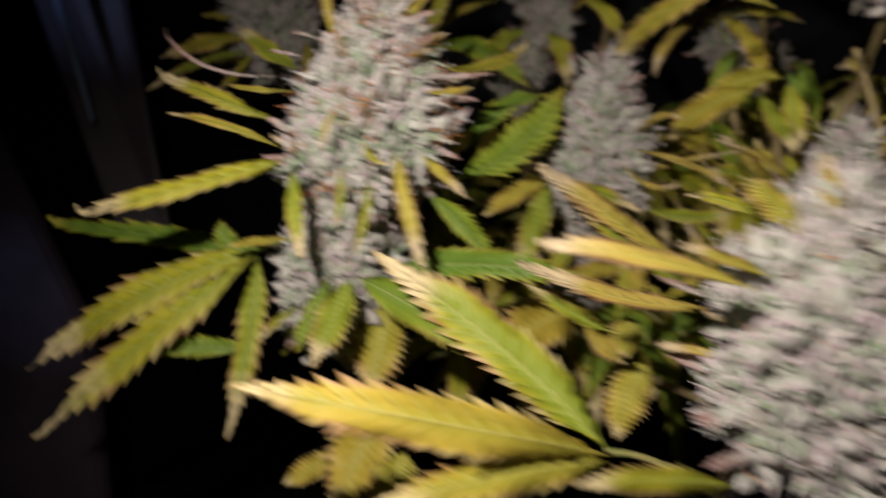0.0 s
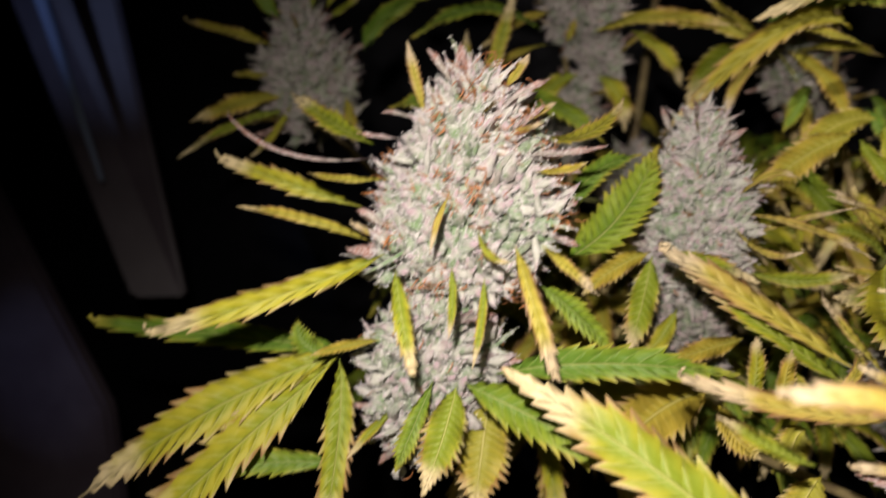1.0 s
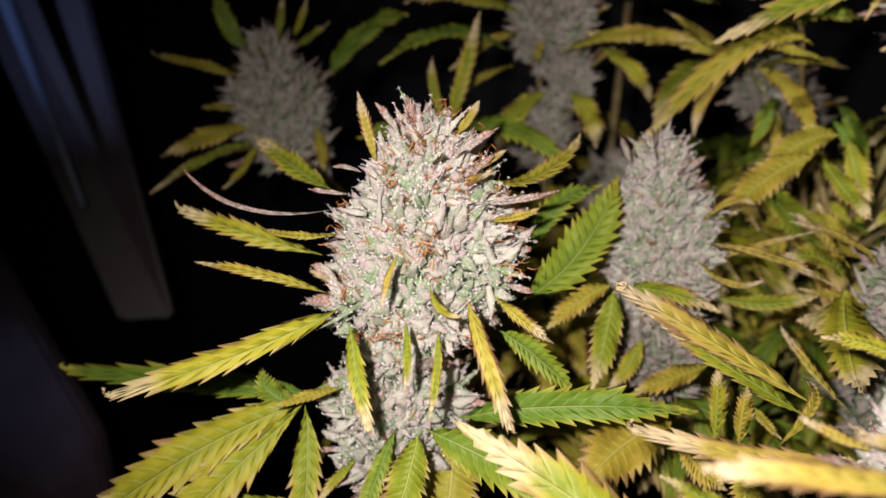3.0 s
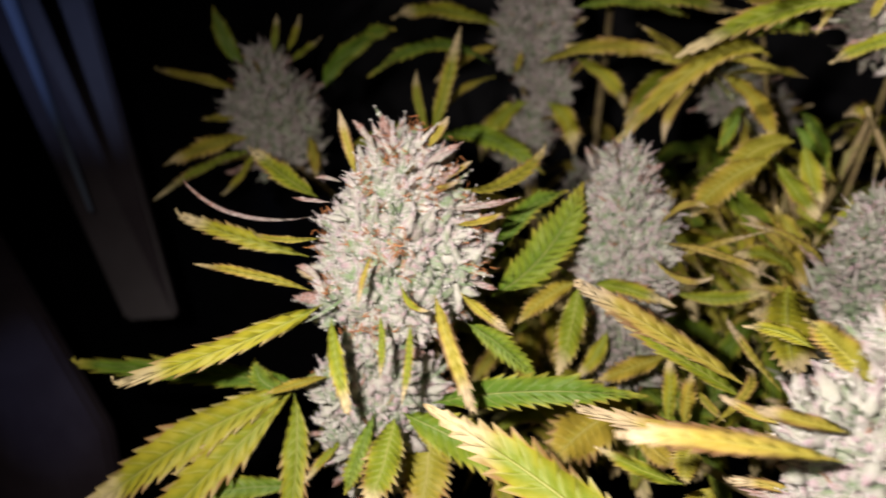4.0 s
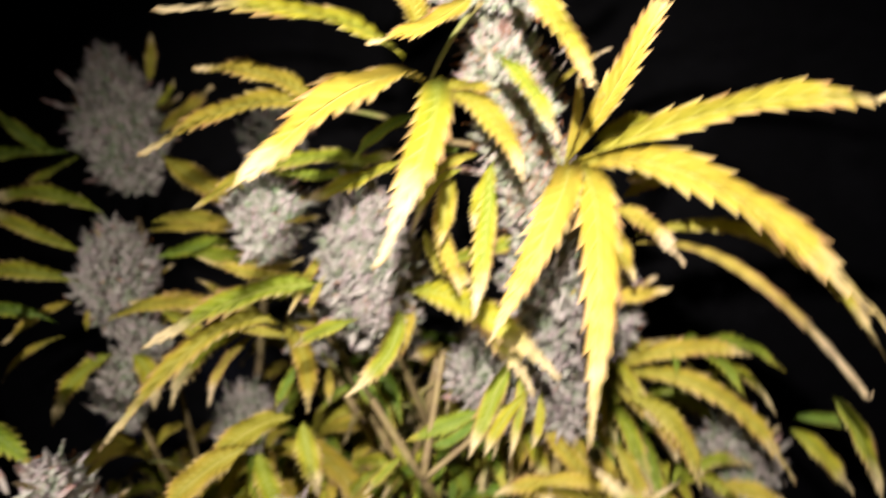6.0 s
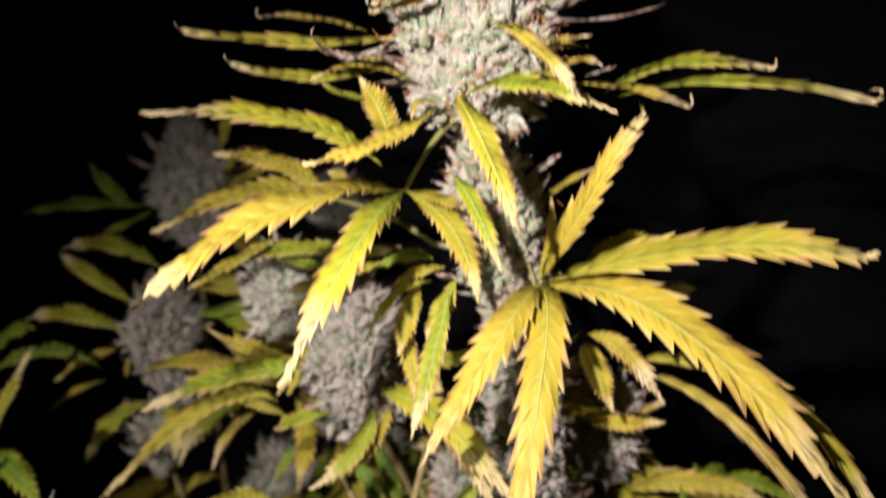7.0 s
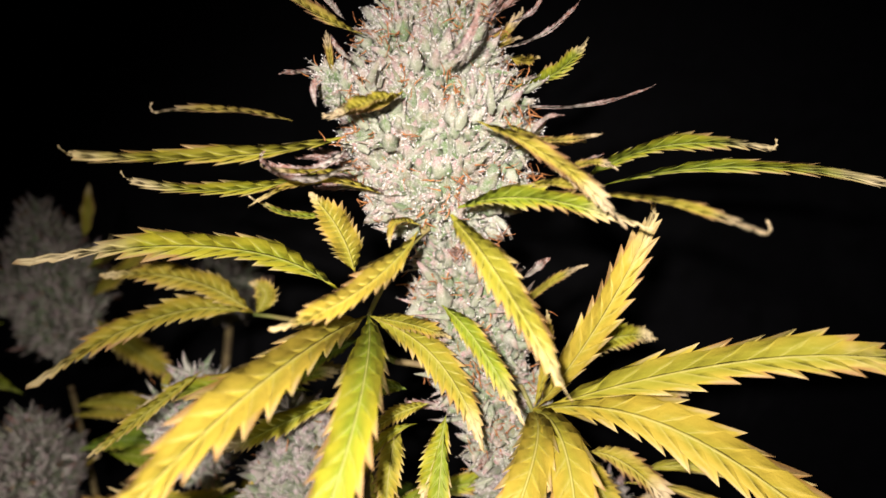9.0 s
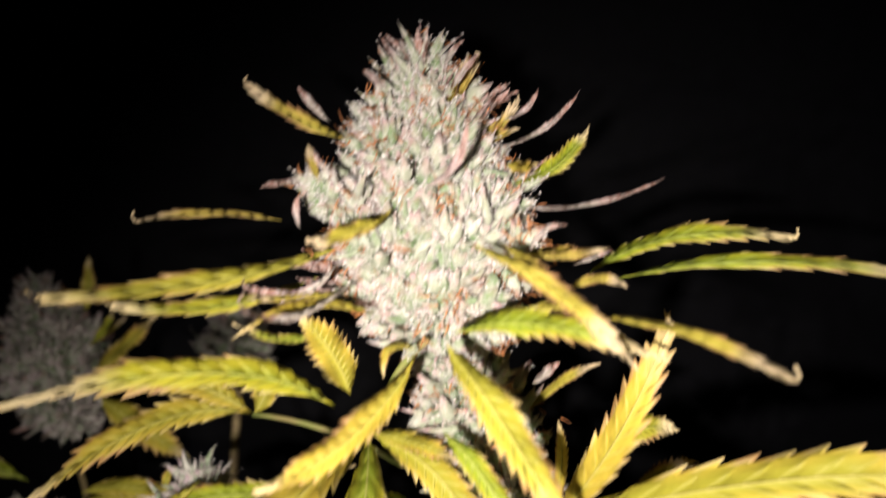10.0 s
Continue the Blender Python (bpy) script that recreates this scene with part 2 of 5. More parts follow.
    e = len(verts)
    verts.append(p)
    uvs.append((0.0, 1.0))
    veins.append((0.0, teeth + 0.5))
    a = 7 * rows
    faces += [(a + i, a + j, e) for i, j in ((0, 1), (1, 2), (2, 3), (4, 0), (5, 4), (6, 5))]
    ob = mesh_object(name, verts, faces, [LEAF[look_name]], uvs, None, parent, True, veins)
    if label:
        ob["label"] = label
    return ob


def tube(name, pts, radii, mat, parent, sides=7):
    verts, faces = [], []
    pts = [V(p) for p in pts]
    for i, p in enumerate(pts):
        d = (pts[min(i + 1, len(pts) - 1)] - pts[max(i - 1, 0)]).normalized()
        a = d.orthogonal().normalized() if i == 0 else (a - d * a.dot(d)).normalized()
        b = d.cross(a)
        for k in range(sides):
            g = 2 * math.pi * k / sides
            verts.append(p + (a * math.cos(g) + b * math.sin(g)) * radii[i])
    for i in range(len(pts) - 1):
        for k in range(sides):
            k2 = (k + 1) % sides
            faces.append((i * sides + k, i * sides + k2, (i + 1) * sides + k2, (i + 1) * sides + k))
    faces += [tuple(range(sides))[::-1], tuple(range((len(pts) - 1) * sides, len(pts) * sides))]
    return mesh_object(name, verts, faces, [mat], None, None, parent)


def arc(a, b, sag=0.0, n=8, toward=(0, 0, 1)):
    a, b, u = V(a), V(b), V(toward)
    return [a.lerp(b, i / n) + u * (sag * 4 * (i / n) * (1 - i / n)) for i in range(n + 1)]


def stalk(parent, a, b, r0, r1, sag=0.0, mat=None, name="stem"):
    pts = arc(a, b, sag)
    n = len(pts) - 1
    return tube(name, pts, [r0 + (r1 - r0) * i / n for i in range(n + 1)], mat or STEM, parent)


RING = [(0.0, 0.55), (0.32, 1.0), (0.70, 0.50)]


def gauss3(rng):
    return V((rng.gauss(0, 1), rng.gauss(0, 1), rng.gauss(0, 1)))


def flower(parent, top, base, radius, clusters=46, per=18, size=0.0078, lump=0.0090, seed=1, mat=None, hairs=120, fuzz=14, bulge=0.45, taper=0.35, spiky=0.15, point=0.8, slivers=(1, 2, 2, 3), leaves=8, blunt=0.18):
    """A dense flower head: clusters of small pointed bracts, crusted with resin hairs, set in a spiral on a tapering core."""
    rng = random.Random(seed)
    top, base = V(top), V(base)
    axis = base - top
    length = axis.length
    down = axis.normalized()
    ex = down.orthogonal().normalized()
    ey = down.cross(ex)
    verts, uvs, faces, mi = [], [], [], []
    hv, hf = [], []

    def profile(s):
        if s < bulge:
            return radius * (blunt + (1 - blunt) * (s / bulge) ** point)
        return radius * (1 - (1 - taper) * ((s - bulge) / (1 - bulge)) ** 1.6)

    def bract(pos, d, ln, wd, tint):
        a = Matrix.Rotation(rng.uniform(0, 6.28), 3, d) @ d.orthogonal().normalized()
        b = d.cross(a)
        bend = a * (0.35 * ln * rng.uniform(-1, 1)) - down * (0.12 * ln)
        k0 = len(verts)
        sides, flat = 5, rng.uniform(0.4, 0.95)
        for h, rr in RING:
            c = pos + d * (ln * h) + bend * (h * h)
            for j in range(sides):
                g = 1.2566 * j + h
                verts.append(c + (a * math.cos(g) + b * math.sin(g) * flat) * (wd * rr * rng.uniform(0.82, 1.16)))
                uvs.append((tint, h))
        verts.append(pos + d * ln + bend)
        uvs.append((tint, 1.0))
        q = len(RING) - 1
        for j in range(sides):
            j2 = (j + 1) % sides
            for k in range(q):
                faces.append((k0 + k * sides + j, k0 + k * sides + j2, k0 + (k + 1) * sides + j2, k0 + (k + 1) * sides + j))
                mi.append(0)
            faces.append((k0 + q * sides + j, k0 + q * sides + j2, k0 + len(RING) * sides))
            mi.append(0)
        heart = pos + d * (ln * 0.35)
        for _ in range(fuzz):
            i = k0 + sides + rng.randrange(0, sides)
            v = verts[i].lerp(verts[i + sides] if rng.random() < 0.6 else verts[k0 + len(RING) * sides], rng.random())
            o = ((v - heart).normalized() + gauss3(rng) * 0.45).normalized()
            t = Matrix.Rotation(rng.uniform(0, 6.28), 3, o) @ (o.orthogonal().normalized() * 0.00012)
            e = len(verts)
            end = v + o * rng.uniform(0.0004, 0.0011)
            verts.extend((v, end + t, end - t))
            uvs.extend(((0, 0), (0, 1), (0, 1)))
            faces.append((e, e + 1, e + 2))
            mi.append(1)

    def sliver(pos, d, ln, tint):
        """A thin folded leaf point that stands out of the crust."""
        a = Matrix.Rotation(rng.uniform(0, 6.28), 3, d) @ d.orthogonal().normalized()
        b = d.cross(a)
        k0 = len(verts)
        turn = b * rng.uniform(-0.35, 0.45) * ln
        for h, rr in ((0.0, 0.5), (0.25, 1.0), (0.5, 0.8), (0.78, 0.4)):
            c = pos + d * (ln * h) + turn * h * h
            wd = ln * 0.10 * rr
            verts.extend((c - a * wd + b * wd * 0.6, c - b * wd * 0.2, c + a * wd + b * wd * 0.6))
            uvs.extend([(tint, h * 1.1)] * 3)
        verts.append(pos + d * ln + turn)
        uvs.append((tint, 1.2))
        for q in range(3):
            for j in (0, 1):
                faces.append((k0 + q * 3 + j, k0 + q * 3 + j + 1, k0 + q * 3 + j + 4, k0 + q * 3 + j + 3))
                mi.append(0)
        faces.extend(((k0 + 9, k0 + 10, k0 + 12), (k0 + 10, k0 + 11, k0 + 12)))
        mi.extend((0, 0))
        for _ in range(fuzz * 2):
            v = verts[k0 + rng.randrange(0, 13)]
            o = (gauss3(rng) + d * 0.4).normalized()
            t = o.orthogonal().normalized() * 0.00012
            e = len(verts)
            end = v + o * rng.uniform(0.0004, 0.0009)
            verts.extend((v, end + t, end - t))
            uvs.extend(((0, 0), (0, 1), (0, 1)))
            faces.append((e, e + 1, e + 2))
            mi.append(1)

    def strand(p, d):
        """One withered pistil."""
        turn = gauss3(rng)
        thick = rng.uniform(0.00020, 0.00042)
        pts = []
        for q in range(5):
            pts.append(p.copy())
            d = (d + turn * 0.55 + gauss3(rng) * 0.25).normalized()
            p = p + d * rng.uniform(0.0008, 0.0016)
        k0 = len(hv)
        line = (pts[-1] - pts[0]).normalized()
        a = line.orthogonal().normalized()
        for q, c in enumerate(pts):
            for j in range(3):
                hv.append(c + (Matrix.Rotation(2.094 * j, 3, line) @ a) * thick * (1 - 0.19 * q))
        for q in range(4):
            for j in range(3):
                j2 = (j + 1) % 3
                hf.append((k0 + q * 3 + j, k0 + q * 3 + j2, k0 + q * 3 + 3 + j2, k0 + q * 3 + 3 + j))

    for i in range(clusters):
        s = ((i + 0.4) / clusters) ** 0.75
        ang = i * 2.39996 + rng.uniform(-0.35, 0.35)
        out = ex * math.cos(ang) + ey * math.sin(ang)
        r = profile(s) * rng.uniform(0.72, 1.18)
        k = min(1.0, max(0.45, r / radius + 0.15))
        ball = lump * k * rng.uniform(0.8, 1.4)
        centre = top + down * (length * s) + out * max(0.0, r - ball * 1.3)
        tint = rng.random()
        head = (out * (0.7 + 0.3 * s) - down * (1.0 - 0.65 * s)).normalized()
        for q in range(per):
            d = (head * 0.45 + gauss3(rng) * 0.62).normalized()
            if d.dot(out) < -0.35:
                continue
            ln = size * rng.choice((0.6, 0.8, 1.0, 1.0, 1.25)) * rng.uniform(0.85, 1.15) * (0.65 + 0.35 * k)
            wd = ln * rng.uniform(0.26, 0.42)
            if rng.random() < spiky:
                ln, wd = ln * rng.uniform(1.3, 1.7), wd * 0.6
            aim = (d + head * 0.12 - down * 0.08 + gauss3(rng) * 0.42).normalized()
            far = rng.uniform(0.45, 1.05)
            bract(centre + d * (ball * far), aim, ln, wd, min(1.0, max(0.0, 0.55 * tint + 0.9 * (far - 0.5))))
        for q in range(rng.choice(slivers)):
            sliver(centre + head * ball * 0.6, (head + gauss3(rng) * 0.45).normalized(), min(0.015, size * rng.uniform(1.3, 2.2)), tint)
        for _c in range(rng.choice((1, 1, 2, 2))):
            away = (head * 0.8 + gauss3(rng) * 0.45).normalized()
            for _ in range(int(1.5 * hairs / clusters + rng.random())):
                strand(centre + away * (ball + size * rng.uniform(0.30, 0.75)) + gauss3(rng) * size * 0.30, (away * 0.25 + gauss3(rng) * 0.8).normalized())
    # bracts of the inner layer close the gaps between the clusters
    for i in range(int(clusters * per * 0.5)):
        s = rng.random() ** 0.8
        ang = rng.uniform(0, 6.283)
        out = ex * math.cos(ang) + ey * math.sin(ang)
        aim = (out - down * 0.6 + gauss3(rng) * 0.4).normalized()
        bract(top + down * (length * s) + out * max(0.0, profile(s) - lump * 0.95), aim, size * rng.uniform(0.8, 1.2), size * 0.40, 0.3)
    n = 12
    k0 = len(verts)
    for i in range(n + 1):
        c = top + down * (length * (0.04 + 0.95 * i / n))
        for j in range(10):
            g = 2 * math.pi * j / 10
            verts.append(c + (ex * math.cos(g) + ey * math.sin(g)) * max(0.001, profile(i / n) - lump * 0.95))
            uvs.append((0, 0))
    for i in range(n):
        for j in range(10):
            j2 = (j + 1) % 10
            faces.append((k0 + i * 10 + j, k0 + i * 10 + j2, k0 + i * 10 + 10 + j2, k0 + i * 10 + 10 + j))
            mi.append(0)
    ob = tagged(mesh_object("flower_head", verts, faces, [mat or FROST, RESIN], uvs, mi, parent), "dense resin-frosted flower head of pointed bracts", kind="stuff")
    if hf:
        tagged(mesh_object("pistil_hair", hv, hf, [HAIR], None, None, parent), "curled orange pistil hairs", kind="stuff")
    # thin frosted leaves stand out between the bracts
    for i in range(leaves):
        h = 0.06 + 0.9 * ((i * 0.618 + rng.uniform(-0.06, 0.06)) % 1.0)
        ang = i * 2.39996 + rng.uniform(-0.4, 0.4)
        out = ex * math.cos(ang) + ey * math.sin(ang)
        r = profile(h)
        p = top + down * (length * h) + out * max(0.0, r - lump)
        d = (out * (0.8 + 0.5 * h) - down * (0.9 - 0.9 * h) + gauss3(rng) * 0.2).normalized()
        ln = rng.uniform(0.016, 0.030) * min(1.0, 0.5 + r / radius * 0.6)
        tip = p + d * ln
        blade(parent, p, p.lerp(tip, 0.5) - down * ln * rng.uniform(-0.05, 0.10), tip, ln * rng.uniform(0.14, 0.22), rng.choice(("sugar", "sugar", "sugar", "dry")), curl=rng.choice((0, 30, 60)), fold=0.55, teeth=8, name="sugar_leaf")
    return ob


def understory(foot, crown, fans, seed, reach=0.06, size=0.075):
    """A low shaded branch: a stem from the floor to the crown, with fan leaves on short stalks round it."""
    rng = random.Random(seed)
    foot, crown = V(foot), V(crown)
    b = thing("cannabis_branch", "yellowing leafy lower branch in the shade", "plant", "leafy lower branches")
    stalk(b, foot, crown, 0.004, 0.002, 0.0, STEM_GREEN)
    for i in range(fans):
        at = foot.lerp(crown, 1 - 0.22 * i / max(1, fans - 1) * rng.uniform(0.7, 1.3))
        ang = i * 2.4 + rng.uniform(-0.5, 0.5)
        hub = at + V((math.cos(ang), math.sin(ang) * 0.8, rng.uniform(0.0, 0.5))) * reach * rng.uniform(0.6, 1.3)
        f = stalk(b, at, hub, 0.0014, 0.0008, 0.004, STEM_GREEN, "fan_leaf")
        kind = rng.choice(("yellow", "lime", "lime", "green", "yellow"))
        n = rng.choice((3, 5, 5))
        for k in range(n):
            spread = (k - (n - 1) / 2) * 0.75 + rng.uniform(-0.15, 0.15)
            ln = size * (1.0 - 0.16 * abs(k - (n - 1) / 2)) * rng.uniform(0.75, 1.2)
            d = V((math.cos(ang + spread), math.sin(ang + spread), rng.uniform(-0.2, 0.35)))
            mid = hub + d * ln * 0.5 + V((0, 0, 0.01))
            tip = hub + d * ln + V((0, 0, -rng.uniform(0.1, 0.6) * ln))
            blade(f, hub, mid, tip, ln * rng.uniform(0.17, 0.24), kind, curl=rng.choice((0, 0, -50, 60)), face=(0, -0.55, 0.83))
    return b


# ---- setting ----
FLOOR = plain_material("dark_floor", (0.02, 0.02, 0.022), (0.035, 0.033, 0.03), 8)
WALL = plain_material("black_tent_cloth", (0.006, 0.006, 0.010), (0.010, 0.010, 0.016), 30, 0.7)


def box(name, lo, hi, mat, kind="structure", label="", category=""):
    x0, y0, z0 = lo
    x1, y1, z1 = hi
    vs = [(x, y, z) for x in (x0, x1) for y in (y0, y1) for z in (z0, z1)]
    fs = [(0, 1, 3, 2), (4, 6, 7, 5), (0, 4, 5, 1), (2, 3, 7, 6), (0, 2, 6, 4), (1, 5, 7, 3)]
    return tagged(mesh_object(name, vs, fs, [mat], shade=False), label, category, kind=kind)


box("floor", (-1.2, -1.2, -0.05), (1.6, 1.6, 0.0), FLOOR, label="dark floor under the plants", category="floor")
box("ceiling", (-1.2, -1.2, 2.2), (1.6, 1.6, 2.25), WALL, label="black cloth ceiling", category="ceiling")
box("wall_north", (-1.2, 1.6, 0.0), (1.6, 1.65, 2.2), WALL, label="black cloth wall behind the plants", category="wall")
box("wall_south", (-1.2, -1.25, 0.0), (1.6, -1.2, 2.2), WALL, label="black cloth wall behind the camera", category="wall")
box("wall_east", (1.6, -1.25, 0.0), (1.65, 1.65, 2.2), WALL, label="black cloth wall", category="wall")
box("wall_west", (-1.25, -1.25, 0.0), (-1.2, 1.65, 2.2), WALL, label="black cloth wall", category="wall")

PANEL = plain_material("dark_violet_panel", (0.052, 0.038, 0.050), (0.076, 0.060, 0.076), 12, 0.5)
# the blue gleam along the board is partly put into this colour
GLEAM_BLUE, _t, _b = material("gleam_blue_pole", 0.75, 0.15)
_b.inputs["Base Color"].default_value = (0.22, 0.27, 0.40, 1)


def panel(name, corners, thick, mat, label, category):
    """A flat board with thickness and a softened rim."""
    bm = bmesh.new()
    f = bm.faces.new([bm.verts.new(c) for c in corners])
    bm.normal_update()
    n = f.normal.copy()
    r = bmesh.ops.extrude_face_region(bm, geom=[f])
    bmesh.ops.translate(bm, vec=n * thick, verts=[v for v in r["geom"] if isinstance(v, bmesh.types.BMVert)])
    bmesh.ops.recalc_face_normals(bm, faces=bm.faces)
    bmesh.ops.bevel(bm, geom=bm.edges[:], offset=thick * 0.2, segments=2, affect="EDGES")
    me = bpy.data.meshes.new(name)
    bm.to_mesh(me)
    bm.free()
    me.materials.append(mat)
    return tagged(new(name, me), label, category, kind="structure")


panel("trim_upright", [(-1.118, 1.024, 2.200), (-0.794, 1.074, 2.200), (-0.347, 0.721, 0.731), (-0.397, 0.697, 0.734)], 0.02, PANEL, "dark violet-grey board hanging from the ceiling", "board")
panel("trim_panel", [(-0.56, 0.62, 1.03), (-0.442, 0.581, 0.838), (-0.343, 0.547, 0.680), (-0.30, 0.50, 0.3), (-0.60, 0.50, 0.3)], 0.02, PANEL, "dark violet-grey leaning panel beside the plants", "board")
# the tapering radii shape the gleam's fade towards its lower end
pole = tube("gleam_pole", arc((-0.957, 0.981, 2.2), (-0.404, 0.672, 0.865), 0, 10), [0.016] * 7 + [0.0135, 0.010, 0.006, 0.002], GLEAM_BLUE, None, 20)
tagged(pole, "slanted blue-grey pole, coloured and tapered as a fading gleam along a dark board", "pole")

for foot, node in (((0.08, 0.66, 0.0), NODE_WEST), ((0.30, 0.70, 0.0), NODE_EAST)):
    trunk = thing("plant_stem", "woody main stem of a plant standing in the dark", "stem", "main stems")
    stalk(trunk, foot, node, 0.010, 0.008, 0.0, STEM, "stem")
    stalk(trunk, node, (node[0], node[1], node[2] + 0.05), 0.008, 0.004, 0.0, STEM, "shoot")

# ---- flowering branches ----

a = thing("cannabis_branch", "pale frosted cannabis flower spike with yellowing serrated leaves", "plant", "flowering branches")
flower(a, (-0.0095, 0.2604, 0.9855), (-0.0138, 0.2606, 0.9082), 0.0370, seed=11, lump=0.0110, leaves=30, size=0.0082, spiky=0.16, per=26, slivers=(1, 2, 2, 3), fuzz=64, bulge=0.62, taper=0.72, clusters=72, hairs=600, blunt=0.26, point=0.85)
flower(a, (-0.0195, 0.2610, 0.9116), (-0.0288, 0.2612, 0.8342), 0.0271, seed=12, per=22, size=0.0085, fuzz=50, bulge=0.4, taper=0.6, clusters=40, hairs=40)
stalk(a, NODE_WEST, (-0.0234, 0.2641, 0.8741), 0.0026, 0.0022, 0.0)
blade(a, (-0.0362, 0.2303, 0.9268), (-0.0666, 0.2113, 0.9162), (-0.1109, 0.2064, 0.9011), 0.0115, "lime", curl=75)
blade(a, (-0.0407, 0.2457, 0.9585), (-0.0754, 0.2503, 0.9563), (-0.1030, 0.2612, 0.9674), 0.0022, "sugar", curl=-50, fold=0.6, name="sugar_leaf")
blade(a, (-0.0526, 0.2673, 0.9345), (-0.0822, 0.2669, 0.9429), (-0.1135, 0.2764, 0.9500), 0.0099, "lime", curl=-40)
blade(a, (-0.0428, 0.2403, 0.9276), (-0.0672, 0.2352, 0.9360), (-0.0956, 0.2435, 0.9376), 0.0048, "yellow", fold=0.5)
blade(a, (-0.0357, 0.2321, 0.9525), (-0.0520, 0.2304, 0.9518), (-0.0676, 0.2395, 0.9522), 0.0033, "yellow", fold=0.5, name="sugar_leaf")
blade(a, (-0.0575, 0.2617, 0.8765), (-0.1041, 0.2771, 0.8721), (-0.1823, 0.2902, 0.8693), 0.0143, "green", curl=-40)
fl = stalk(a, (-0.0382, 0.2646, 0.8812), (-0.0584, 0.2518, 0.8787), 0.0016, 0.0009, 0.004, STEM_GREEN, "fan_leaf")
blade(fl, (-0.0584, 0.2518, 0.8787), (-0.1084, 0.2409, 0.8548), (-0.1653, 0.2368, 0.8117), 0.0236, "lime", teeth=15)
blade(fl, (-0.0584, 0.2515, 0.8778), (-0.0989, 0.2328, 0.8406), (-0.1515, 0.2191, 0.7876), 0.0220, "lime", teeth=15)
blade(fl, (-0.0584, 0.2514, 0.8773), (-0.0562, 0.2378, 0.8451), (-0.0621, 0.2246, 0.7980), 0.0144, "lime", teeth=15)
blade(fl, (-0.0577, 0.2519, 0.8787), (-0.0714, 0.2513, 0.8809), (-0.0763, 0.2539, 0.8924), 0.0104, "green")
blade(a, (-0.0411, 0.2455, 0.8881), (-0.0533, 0.2390, 0.8872), (-0.0655, 0.2321, 0.8852), 0.0050, "yellow", fold=0.5, name="leaf")
blade(a, (-0.0565, 0.2498, 0.8317), (-0.0880, 0.2467, 0.8306), (-0.1195, 0.2426, 0.8259), 0.0122, "green")
blade(a, (-0.0319, 0.2196, 0.9243), (-0.0282, 0.2096, 0.9127), (-0.0229, 0.2022, 0.8953), 0.0070, "lime", curl=90, fold=0.5)
blade(a, (-0.0133, 0.2199, 0.9269), (-0.0120, 0.2155, 0.9160), (-0.0125, 0.2108, 0.9042), 0.0034, "lime", fold=0.5, name="sugar_leaf")
blade(a, (-0.0023, 0.2220, 0.9233), (-0.0022, 0.2158, 0.9098), (-0.0043, 0.2090, 0.8947), 0.0038, "lime", fold=0.5, name="sugar_leaf")
blade(a, (0.0071, 0.2207, 0.9346), (0.0137, 0.2089, 0.9197), (0.0224, 0.2045, 0.8962), 0.0072, "dry", curl=-130, fold=0.4)
blade(a, (0.0162, 0.2264, 0.9336), (0.0249, 0.2205, 0.9279), (0.0365, 0.2240, 0.9180), 0.0053, "dry", fold=0.5)
blade(a, (-0.0146, 0.2158, 0.9507), (-0.0176, 0.2128, 0.9425), (-0.0194, 0.2095, 0.9326), 0.0027, "dry", fold=0.5, name="sugar_leaf")
blade(a, (-0.0051, 0.2189, 0.9400), (-0.0008, 0.2147, 0.9323), (0.0071, 0.2125, 0.9311), 0.0031, "lime", fold=0.5, name="sugar_leaf")
blade(a, (0.0177, 0.2470, 0.9132), (0.0312, 0.2506, 0.9027), (0.0487, 0.2527, 0.8853), 0.0117, "green")
blade(a, (0.0028, 0.2399, 0.8799), (0.0418, 0.2346, 0.8897), (0.0917, 0.2430, 0.8852), 0.0158, "green", teeth=15)
blade(a, (-0.0089, 0.2353, 0.8782), (0.0231, 0.2234, 0.8698), (0.0612, 0.2149, 0.8563), 0.0200, "green", teeth=15)
blade(a, (-0.0105, 0.2300, 0.8785), (-0.0135, 0.2188, 0.8647), (-0.0191, 0.2056, 0.8485), 0.0169, "lime", teeth=15)
blade(a, (-0.0188, 0.2347, 0.8792), (-0.0261, 0.2289, 0.8601), (-0.0312, 0.2244, 0.8452), 0.0088, "green")
blade(a, (0.0012, 0.2618, 0.8576), (-0.0004, 0.2522, 0.8416), (-0.0018, 0.2409, 0.8194), 0.0264, "yellow", teeth=15)
blade(a, (-0.0356, 0.2483, 0.8581), (-0.0437, 0.2407, 0.8518), (-0.0514, 0.2326, 0.8436), 0.0048, "lime", fold=0.5)
blade(a, (0.0265, 0.2696, 0.9169), (0.0531, 0.3018, 0.9314), (0.0710, 0.3316, 0.9590), 0.0235, "green", teeth=15)
blade(a, (0.0277, 0.2928, 0.9254), (0.0405, 0.3149, 0.9454), (0.0638, 0.3296, 0.9537), 0.0121, "green")
blade(a, (0.0143, 0.2610, 0.9664), (0.0324, 0.2832, 0.9656), (0.0495, 0.3104, 0.9762), 0.0085, "yellow", curl=-60)
blade(a, (0.0088, 0.2408, 0.9626), (0.0231, 0.2471, 0.9622), (0.0388, 0.2545, 0.9651), 0.0033, "sugar", fold=0.6, name="sugar_leaf")
blade(a, (0.0129, 0.2425, 0.9559), (0.0233, 0.2461, 0.9564), (0.0317, 0.2503, 0.9595), 0.0037, "yellow", fold=0.5, name="sugar_leaf")
